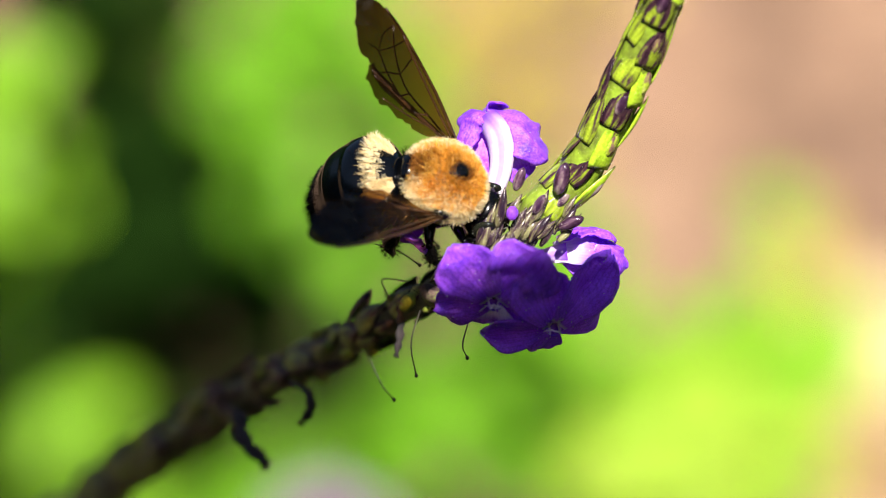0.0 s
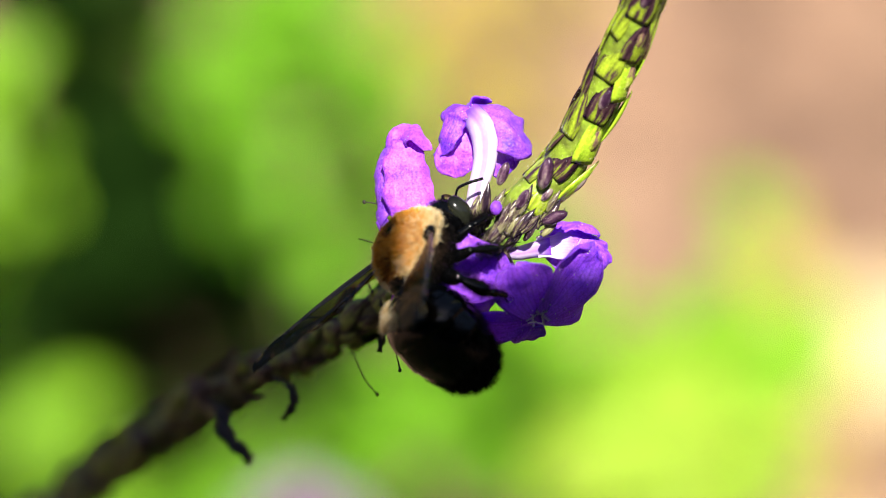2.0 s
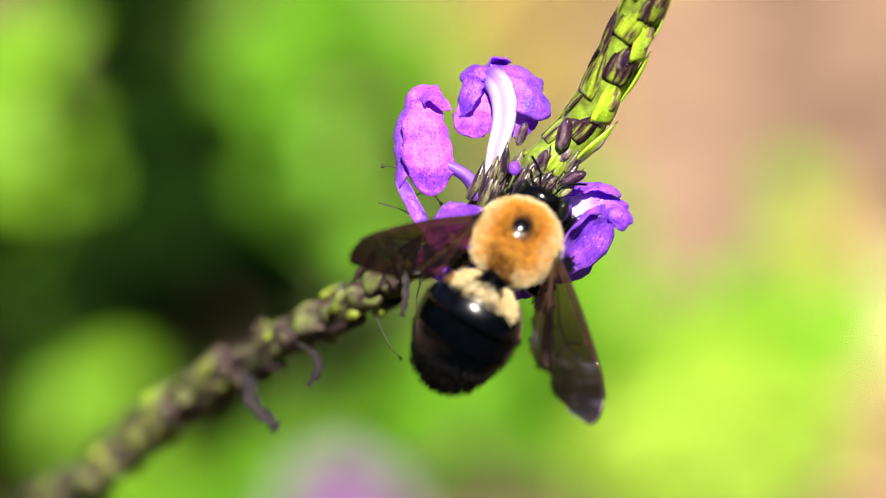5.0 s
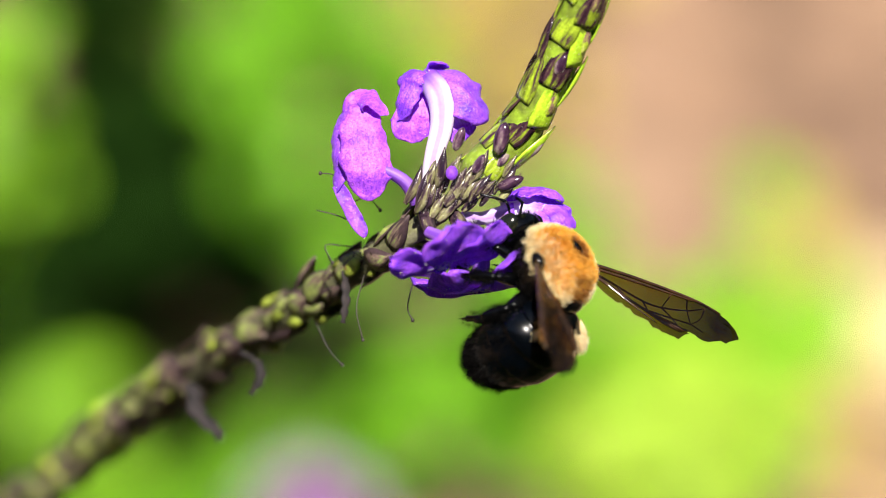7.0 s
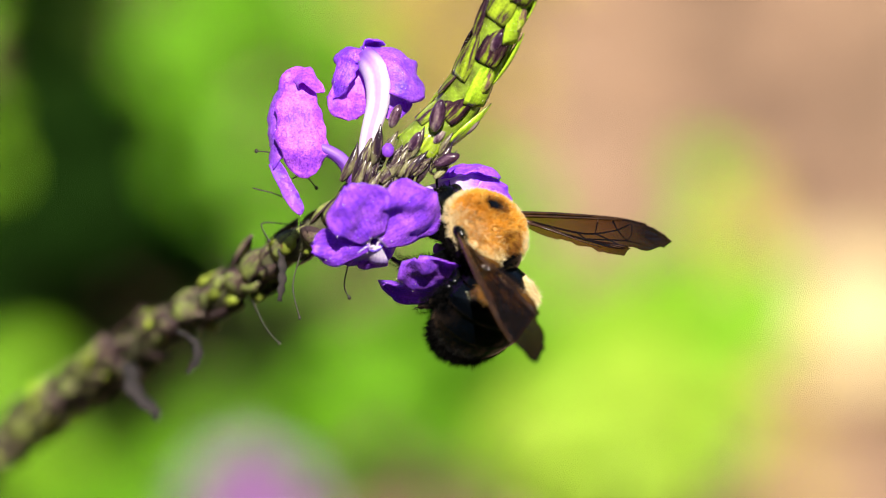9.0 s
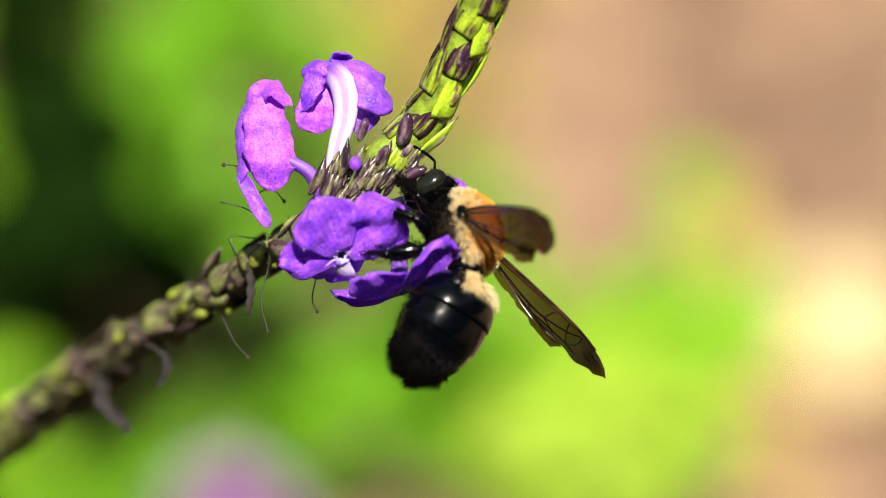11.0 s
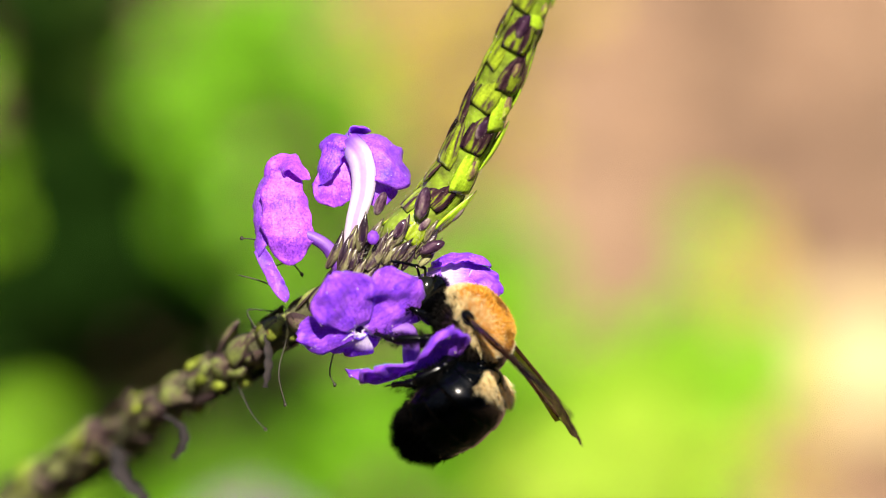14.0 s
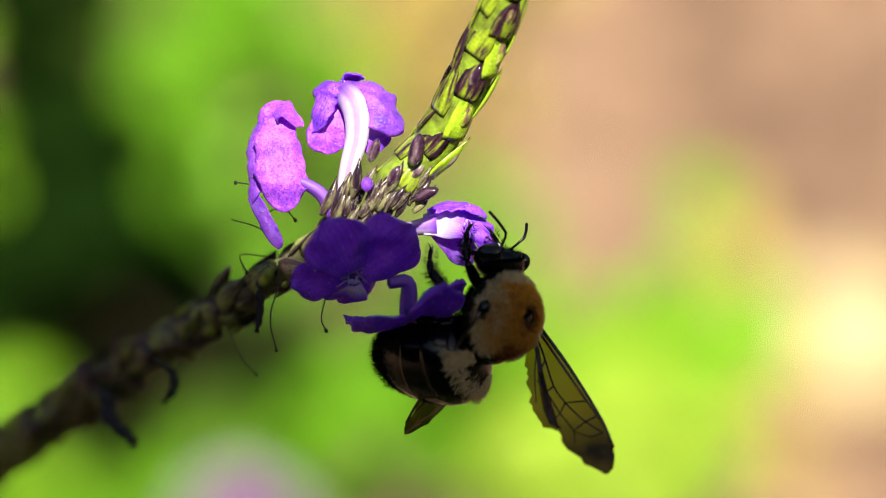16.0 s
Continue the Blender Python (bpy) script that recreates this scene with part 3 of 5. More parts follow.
        part("style", bm, STYLE, stem, "thin dry style", from_joint)
    # withered corollas that hang on
    for pts, r in ((((-34.8, 33.8, -25.7), (-34.1, 29.8, -28.7), (-31.9, 28.6, -30.7), (-31.6, 28.6, -31.8)), 1.15),
                   (((-28.7, 24.6, -21.9), (-26.8, 22, -23.1), (-26.6, 20.8, -24.9), (-27.7, 20.8, -26.5)), 0.7),
                   (((-16.7, 10.4, -13), (-16.6, 7.8, -16), (-17, 7.3, -18.6)), 0.5)):
        bm = bmesh.new()
        sweep(bm, smooth_line(pts, 12), [r * (0.5 + 0.5 * math.sin(0.5 + k * 0.22)) + 0.28 * r * math.sin(k * 2.2) for k in range(13)], 9, flat=0.45)
        part("withered_corolla", bm, DRY, stem, "shrivelled brown-violet dead flower", from_joint)

    # the green spike of buds, which leans towards the camera
    spine = smooth_line([(-3.6, 1.0, -5.0), (-1.2, 0.6, -2.2), (1.8, 0, 0.8), (5.2, -2.4, 6.6), (8.2, -5, 13), (11.2, -8.5, 19.8), (13.2, -12, 25.5), (14.2, -14.5, 30), (14.8, -16.5, 34)], 60)
    sl = [0]
    for a, b in zip(spine, spine[1:]):
        sl.append(sl[-1] + (b - a).length)
    total = sl[-1]
    bm = bmesh.new()
    sweep(bm, spine, [(2.38 if 0.06 < s else 1.4 + 16 * s) * (1 - 0.32 * s) * (1 if s < 0.9 else 1 - (s - 0.9) * 6) for s in (q / total for q in sl)], 14)
    part("spike", bm, SPIKE, plant, "fresh green flower spike")
    protos, darks = [], []
    for q in (scale_mesh(9.4, 3.9, 0.70, 1.9, n=14, curl=-0.1, start=0.28), scale_mesh(8.4, 3.6, 0.62, 1.8, n=14, curl=-0.2, start=0.28), scale_mesh(7.8, 4.0, 0.66, 2.0, n=13, curl=0.0, start=0.28)):
        o = part("bract", q, BRACT, plant)
        protos.append(o.data)
        dark = o.data.copy()
        dark.materials[0] = BRACT_PURPLE
        darks.append(dark)
        bpy.data.objects.remove(o)
    bm = bmesh.new()
    sweep(bm, [Vector((x, 0, 0)) for x in (-0.5, -0.1, 0.5, 1.2, 1.9, 2.6, 3.2, 3.6, 3.75)], [0.3, 0.6, 0.85, 0.97, 0.95, 0.82, 0.6, 0.32, 0.1], 14, flat=0.9)
    o = part("flower_bud", bm, BUD, plant)
    bud_mesh = o.data
    lime_mesh = bud_mesh.copy()
    lime_mesh.materials[0] = LIME_BUD
    bpy.data.objects.remove(o)
    d, k, last = 1.2, 0, 0
    while d < total - 1.0:
        p, t = at(d, spine, sl)
        a = k * 2.399 + 0.4
        s = t.cross(Vector((0, -1, 0.1))).normalized()
        out = (s * math.cos(a) + t.cross(s) * math.sin(a)).normalized()
        r = 2.25 * (1 - 0.30 * d / total) * min(1, 0.75 + d / 8)
        tip = (t * 0.94 + out * (rng.uniform(-0.13, -0.03) - 0.14 * max(0, 1 - d / 9)) + s * rng.uniform(-0.14, 0.14)).normalized()
        z = (out - tip * out.dot(tip)).normalized()
        size = (1 - 0.25 * d / total) * rng.uniform(0.72, 1.08) * min(1, 0.62 + d / 26)
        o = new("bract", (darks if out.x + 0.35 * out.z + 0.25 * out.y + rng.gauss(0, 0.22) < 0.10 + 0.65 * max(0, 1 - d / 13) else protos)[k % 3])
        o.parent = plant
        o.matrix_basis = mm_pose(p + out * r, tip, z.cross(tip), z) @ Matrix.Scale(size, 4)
        if d > last + 2.6 and -0.85 < out.x < 0.85 and out.y < -0.2 and d < total * 0.92:
            last = d
            o = new("flower_bud", bud_mesh if out.x + rng.gauss(0, 0.3) < -0.05 + 1.5 * max(0, 1 - d / 13) else lime_mesh)
            o.parent = plant
            o.matrix_basis = mm_pose(p + out * (r + 0.08) + t * 1.9, tip, z.cross(tip), z) @ Matrix.Scale(size * rng.uniform(0.62, 0.88), 4)
        d += 0.95
        k += 1
    pts = []                               # short pale down on the spike
    for _ in range(3200):
        p, t = at(rng.uniform(0.3, total - 1.5), spine, sl)
        o = Vector((rng.gauss(0, 1), rng.gauss(0, 1), rng.gauss(0, 1)))
        o = (o - t * o.dot(t)).normalized()
        pts.append((p + o * rng.uniform(2.0, 2.9) * (1 - 0.35 * (p - spine[0]).length / total), (o + t * 0.5).normalized()))
    hair_part("down", pts, [rng.uniform(0.10, 0.28) for _ in pts], 0.013, Vector((0, 0, 0)), DOWN, plant, "short pale down", rng)
    # narrow dark calyx tips crowd round the joint, with a few plump buds among them
    slim = []
    for ln, r, bow in ((6.2, 0.78, 0.5), (5.2, 0.9, -0.35), (5.6, 0.68, 0.8)):
        bm = bmesh.new()
        sweep(bm, smooth_line([(0, 0, 0), (ln * 0.4, 0, bow), (ln * 0.75, 0.1, bow * 0.9), (ln, 0.25, bow * 0.2)], 12), [r * q for q in (0.5, 0.72, 0.9, 1.0, 1.04, 1.0, 0.92, 0.8, 0.66, 0.5, 0.34, 0.2, 0.06)], 10, flat=0.8)
        for v in bm.verts:
            v.co.z += 0.10 * noise.noise(v.co * 1.6)
        o = part("calyx", bm, CALYX_DARK, plant)
        slim.append(o.data)
        bpy.data.objects.remove(o)
    for k in range(46):
        f = (k + 0.5) / 46
        foot_p = Vector((-8.8, 0.4, -7.6)).lerp(Vector((0.6, -0.4, -4.8)), f) + Vector((rng.gauss(0, 0.5), rng.uniform(-2.0, 0.8), rng.gauss(0, 0.7) + (1.6 if k % 3 == 0 else 0)))
        dr = Vector((0.42 + 0.22 * f + rng.gauss(0, 0.13), rng.uniform(-0.28, 0.05), 0.86 - 0.15 * f + rng.gauss(0, 0.10))).normalized()
        x, y, z = axes(dr, (rng.gauss(0, 0.5), -1, rng.gauss(0, 0.4)))
        o = new("calyx", slim[k % 3])
        o.parent = plant
        o.matrix_basis = mm_pose(foot_p, y, z.cross(y), z) @ Matrix.Scale(rng.uniform(0.6, 0.85) * (1 - 0.25 * f), 4)
    pts = []                               # fine pale bristles on them
    for _ in range(900):
        f = rng.random()
        c = Vector((-8.0, -1.6, -5.6)).lerp(Vector((1.4, -2.4, -2.6)), f) + Vector((rng.gauss(0, 0.9), rng.uniform(-1.2, 0.4), rng.gauss(0, 1.5)))
        pts.append((c, Vector((rng.gauss(0.3, 0.5), -0.6, rng.gauss(0.5, 0.4))).normalized()))
    hair_part("bristles", pts, [rng.uniform(0.12, 0.3) for _ in pts], 0.012, Vector((0, 0, 0)), DOWN, plant, "fine pale bristles", rng)
    for p, dr, sz, mesh in (((0.1, -2.7, -0.6), (0.25, -0.3, 0.9), 0.85, bud_mesh), ((-4.4, -2.6, -0.3), (0.35, -0.2, 0.9), 0.62, bud_mesh), ((0.4, -2.8, -4.4), (0.9, -0.3, 0.35), 0.7, bud_mesh),
                            ((-7.0, -0.6, -5.9), (0.5, -0.3, 0.8), 0.5, bud_mesh), ((-2.4, -2.4, -2.8), (0.5, -0.2, 0.85), 0.55, bud_mesh)):
        x, y, z = axes(dr, (0, -1, 0))
        o = new("flower_bud", mesh)
        o.parent = plant
        o.matrix_basis = mm_pose(p, y, z.cross(y), z) @ Matrix.Scale(sz, 4)
    bm = bmesh.new()                        # a violet bud about to open
    blob(bm, (-4.8, -3.2, -3.0), (0.66, 0.62, 0.75), 14, 10, lambda v: v * (1 + 0.12 * noise.noise(v * 2)))
    part("petal_bud", bm, PETAL_MID, plant, "small round violet bud")

    # five open flowers: turn, length, width, lift, reflex, cup, wave of each lobe
    open_flower(plant, "flower", [(-7.4, 1.2, -5.2), (-6.8, 1.2, -1.4), (-5.9, 1.4, 2.2), (-6.1, 1.8, 5.2), (-7.5, 2.6, 7.2)], (0.95, 1.05, 1.3, 1.5, 1.35), TUBE,
                [([(-7.9, 2.8, 7.8), (-5.0, 2.0, 6.7), (-2.6, 1.6, 4.6), (-0.9, 2.2, 2.6)], (-0.3, -0.6, 0.75), (0.5, -0.8, 0.35), 4.9, -0.6, 0.3, 0.7, 0.45, PETAL_MID),
                 ([(-7.4, 2.2, 7.6), (-9.2, 1.4, 7.3), (-10.0, 1.6, 5.0), (-11.2, 2.6, 2.6)], (0.1, -0.6, 0.8), (-0.7, -0.7, 0.2), 3.0, -0.7, 0.2, 0.8, 0.6, PETAL),
                 ([(-7.2, 2.9, 6.4), (-8.3, 2.8, 4.2), (-8.8, 2.6, 2.0), (-8.6, 2.8, 0.4)], (0.1, -1, 0.2), (0.0, -1, 0.1), 5.2, 0.35, 0.0, 0.6, 0.6, PETAL_LILAC),
                 ([(-6.4, 3.0, 5.6), (-4.9, 3.0, 3.2), (-4.0, 3.0, 1.4), (-3.6, 3.2, 0.4)], (0.1, -1, 0.2), (0.2, -1, 0.1), 3.6, 0.2, 0.0, 0.5, 0.7, PETAL_LIP),
                 ([(-7.6, 3.2, 7.6), (-6.8, 3.6, 8.6), (-5.6, 4.6, 8.3)], (0, 0.3, 1), (0.3, 0.5, 0.8), 3.6, -0.3, 0.0, 0.5, 0.7, PETAL)],
                3, "violet flower with a white tube, seen from behind")
    left = open_flower(plant, "flower", [(-8.5, 1.6, -6.0), (-9.8, 1.0, -3.9), (-11.9, 0.9, -2.7), (-13.8, 1.6, -2.2)], (0.95, 0.8, 0.72, 0.8), TUBE_VIOLET,
                [([(-14.4, 1.2, 4.4), (-14.2, 0.0, 1.2), (-13.7, -0.4, -2.6), (-13.9, 0.5, -5.9)], (0.1, -1, 0.5), (0.1, -1, -0.2), 5.5, -0.35, -0.15, 0.55, 0.5, PETAL_LILAC),
                 ([(-15.6, 1.8, 2.6), (-14.9, 1.4, 4.6), (-13.4, 0.6, 4.9), (-11.6, 0.5, 3.3)], (0.1, -0.8, 0.6), (0.5, -0.7, 0.4), 2.9, -0.5, 0.3, 0.7, 0.7, PETAL_LILAC),
                 ([(-15.6, 1.8, 4.4), (-16.8, 1.6, 1.8), (-17.0, 1.4, -1.6), (-16.9, 1.4, -5.0)], (-0.7, -0.7, 0.3), (-0.8, -0.6, 0), 2.7, -0.5, 0.2, 0.6, 0.5, PETAL_MID),
                 ([(-17.0, 1.4, -4.2), (-15.9, 1.0, -6.2), (-14.9, 0.9, -8.2), (-14.1, 1.2, -9.8)], (-0.3, -0.9, 0.2), (0.3, -0.9, 0.2), 1.6, 0.5, 0.0, 0.6, 0.8, PETAL_MID),
                 ([(-14.2, 1.8, -2.2), (-16.2, 2.2, -2.8), (-17.4, 2.6, -2.4)], (0.2, 0.5, 0.8), (0.0, 0.6, 0.8), 3.4, 0.2, 0.0, 0.4, 0.6, PETAL)],
                5, "lilac flower seen from the side, light shining through")
    front = flower(plant, "flower", (-7.0, -2.8, -9.8), (-6.8, -6.0, -12.3), (-0.05, -0.80, -0.54), 0,
           [(48, 7.6, 9.0, 4, 14, 0.1, 0.25), (124, 7.0, 7.6, 4, 14, 0.15, 0.25), (194, 6.0, 5.0, -6, 20, 0.2, 0.35), (268, 4.4, 5.2, -8, 40, 0.1, 0.25), (338, 6.0, 5.2, -20, 40, 0.15, 0.3)],
           8, PETAL, (0, -1.2, 1.2), "violet flower facing out with a white throat", pale=(3,), tube=TUBE_VIOLET)
    right = open_flower(plant, "flower", [(-3.6, 1.2, -7.6), (-1.6, 1.8, -7.8), (0.4, 2.0, -7.4), (2.0, 2.0, -7.2)], (0.7, 0.8, 1.0, 1.3), TUBE_LILAC,
                [([(0.9, 1.4, -5.6), (3.0, 0.9, -4.7), (5.2, 0.9, -4.8), (7.0, 1.4, -6.2)], (0, -0.35, 0.9), (0.3, -0.4, 0.85), 2.4, -0.5, 0.3, 0.6, 0.6, PETAL),
                 ([(0.6, 1.8, -7.2), (3.0, 1.5, -6.9), (5.2, 1.2, -7.2), (6.6, 1.2, -8.2)], (0, -1, 0.3), (0.3, -1, 0.2), 3.4, 0.4, 0.0, 0.5, 0.7, PETAL_LIP),
                 ([(5.2, 1.4, -6.2), (6.6, 0.9, -6.9), (7.4, 1.0, -8.2), (7.5, 1.6, -9.5)], (0.3, -0.9, 0.3), (0.6, -0.8, 0), 2.8, -0.5, 0.2, 0.7, 0.6, PETAL),
                 ([(2.0, 2.6, -7.6), (3.8, 2.8, -8.8), (5.2, 2.8, -10.0), (6.0, 3.0, -11.0)], (0.2, -1, 0), (0.3, -1, 0), 3.2, 0.3, 0.0, 0.6, 0.6, PETAL_MID),
                 ([(2.4, 3.0, -6.6), (4.4, 3.8, -5.8), (6.0, 4.8, -5.8)], (0.3, 0.6, 0.7), (0.5, 0.6, 0.5), 3.2, 0.2, 0.0, 0.5, 0.7, PETAL_MID)],
                13, "violet flower with a white channel, half hidden behind the spike")
    low = flower(plant, "flower", (-2.6, -1.6, -11.2), (-0.4, -3.6, -15.0), (0.30, -0.76, -0.56), 0,
                 [(122, 7.2, 7.2, 4, 20, 0.2, 0.35), (56, 9.4, 6.6, 0, 26, 0.3, 0.45), (14, 6.8, 5.4, -10, 30, 0.3, 0.35), (198, 7.0, 4.8, -6, 24, 0.2, 0.4), (262, 3.6, 4.6, -10, 30, 0.2, 0.3)],
                 21, PETAL, (0.5, 2.0, 1.0), "dark violet flower hanging below the spike", tube=TUBE_VIOLET)
    for pts in (((-7.6, 1.2, -6.6), (-7.5, -0.6, -7.8), (-7.0, -2.6, -9.5)), ((-4.8, 0.6, -7.0), (-3.8, -0.6, -8.8), (-2.8, -1.5, -10.8))):
        bm = bmesh.new()
        sweep(bm, smooth_line(pts, 10), [0.5, 0.65, 0.8, 0.86, 0.88, 0.86, 0.84, 0.8, 0.76, 0.72, 0.7], 12)
        part("calyx_tube", bm, CALYX_DARK, plant, "dark green-purple calyx that holds a flower")
    return stem, low, front, right, left


stem, low_flower, front_flower, right_flower, left_flower = build_plant()


# ---- the bee ----
def wing(parent, name, side, label):
    """Fore and hind wing on one hinge; the span runs along x, the leading edge to +y."""
    rng = random.Random(4)
    fore = [(0, .4), (3, .75), (6, 1.0), (9.5, 1.15), (13, 1.1), (15.6, .9), (17.4, .4), (18.6, -.4), (19, -1.3), (18.6, -2.3), (17.2, -3.2), (15, -4.0), (13.2, -4.3), (11.5, -4.4), (9.5, -4.1), (8, -3.6), (6, -2.8), (4, -1.8), (2, -1.0), (0, -.4)]
    hind = [(.5, -.3), (2.5, -1.0), (5, -2.1), (7, -2.9), (9, -3.7), (11, -4.4), (12.3, -5.0), (12.6, -5.8), (11.9, -6.7), (10.5, -7.2), (8.8, -7.0), (7, -6.4), (5.4, -5.5), (4, -4.5), (2.6, -3.2), (1.5, -1.8)]

    hind = [(x, y * 0.74) for x, y in hind]

    def outline(pts, ragged, z):
        out = []
        for k, (a, b) in enumerate(zip(pts, pts[1:] + pts[:1])):
            for q in range(3):
                f = q / 3
                x, y = a[0] + (b[0] - a[0]) * f, a[1] + (b[1] - a[1]) * f
                worn = rng.uniform(-0.12, 0.46) if ragged[0] <= k < ragged[1] else 0
                out.append(Vector((side * x, y + worn, z + 0.02 * x + 0.25 * math.sin(y * 1.1))))
        return out

    def membrane(pts, thick):
        bm = bmesh.new()
        vs = [bm.verts.new(p) for p in pts]
        f = bm.faces.new(vs)
        bmesh.ops.triangulate(bm, faces=[f])
        bmesh.ops.subdivide_edges(bm, edges=[e for e in bm.edges if e.calc_length() > 2.0], cuts=2)
        bmesh.ops.triangulate(bm, faces=bm.faces[:])
        for v in bm.verts:
            v.co.z += 0.12 * math.sin(v.co.x * 1.3 + v.co.y * 2.0)
        return bm
    bm = membrane(outline(fore, (7, 13), 0.0), 0.04)
    ob = part(name, bm, WING, parent, label)
    part("hindwing", membrane(outline(hind, (6, 13), -0.12), 0.04), WING, ob)
    veins = [([(0, .4), (6, 1.0), (13, 1.1), (16.5, .75)], .17), ([(0, .1), (5, .35), (10, .65), (13, .95)], .13), ([(0, -.1), (4, -.8), (7.2, -1.5), (9.5, -1.3), (12.5, -.5), (14.5, .5)], .10),
             ([(0, -.3), (4.5, -1.9), (8.5, -3.2), (11.3, -4.2)], .10), ([(4, -.8), (5.2, -2.1)], .09), ([(7.2, -1.5), (7.8, -2.9)], .09), ([(9.5, -1.3), (10.6, -2.6), (11.4, -4.0)], .08), ([(7.9, -2.6), (10.6, -2.6), (13, -2.2), (14.4, -2.9)], .08),
             ([(10.4, .65), (9.5, -1.3)], .08), ([(12.4, .8), (12.5, -.5), (13, -2.2)], .08), ([(14.5, .5), (14.2, -.8), (13, -2.2)], .07),
             ([(.8, -.4), (5, -1.9), (9, -3.2), (11.9, -4.1)], .10), ([(2.5, -1.1), (5.6, -3.0), (8.6, -4.5)], .08), ([(6.5, -2.4), (6.2, -3.2)], .07)]
    for pts, r in veins:
        bm = bmesh.new()
        line = smooth_line([(side * x, y, 0.02 * x + 0.25 * math.sin(y * 1.1) + 0.12 * math.sin(side * x * 1.3 + y * 2.0)) for x, y in pts], 12)
        sweep(bm, line, [r * 1.25 * (1 - 0.4 * k / 12) for k in range(13)], 6)
        part("wing_vein", bm, VEIN, ob)
    return ob


def leg(parent, side, root, knee, ankle, toe, thick, rng):
    pts = [Vector((side * p[0], p[1], p[2])) for p in (root, knee, ankle, toe)]
    bm = bmesh.new()
    sweep(bm, smooth_line([pts[0], (pts[0] + pts[1]) / 2 + Vector((0, 0, 0.1)), pts[1]], 8), [thick * q for q in (.7, .95, 1.1, 1.15, 1.1, 1.0, .9, .8, .65)], 9)
    sweep(bm, smooth_line([pts[1], (pts[1] + pts[2]) / 2, pts[2]], 8), [thick * q for q in (.6, .75, .9, 1.0, 1.1, 1.15, 1.15, 1.0, .7)], 9, flat=0.8)
    line = smooth_line([pts[2], (pts[2] + pts[3]) / 2 + Vector((0, 0.2, -0.2)), pts[3]], 10)
    sweep(bm, line, [thick * (0.62 if k < 4 else 0.36 + 0.1 * (k % 2)) for k in range(11)], 8)
    for q in (-1, 1):
        sweep(bm, smooth_line([pts[3], pts[3] + (pts[3] - pts[2]).normalized() * 0.5 + Vector((q * 0.3, 0, 0)), pts[3] + (pts[3] - pts[2]).normalized() * 0.8 + Vector((q * 0.35, 0, -0.3))], 4), [0.1, .09, .07, .05, .03], 5)
    ob = part("leg", bm, SHELL, parent, "black hairy jointed leg")
    pl, ln = [], []
    for a, b, n, l in ((pts[0], pts[1], 120, .6), (pts[1], pts[2], 380, .95), (pts[2], pts[3], 160, .7)):
        ax = (b - a).normalized()
        for _ in range(n):
            d = Vector((rng.gauss(0, 1), rng.gauss(0, 1), rng.gauss(0, 1)))
            d = (d - ax * d.dot(ax)).normalized()
            pl.append((a.lerp(b, rng.random()) + d * thick * 0.8, (d + ax * 0.6).normalized()))
            ln.append(l * rng.uniform(.5, 1.1))
    hair_part("leg_hair", pl, ln, 0.026, Vector((0, 0, 0)), FUR_BLACK, ob, "", rng)
    return ob


HINGE = Vector((4.5, 0.0, 1.1))
WAIST = Vector((0, -4.4, -0.5))


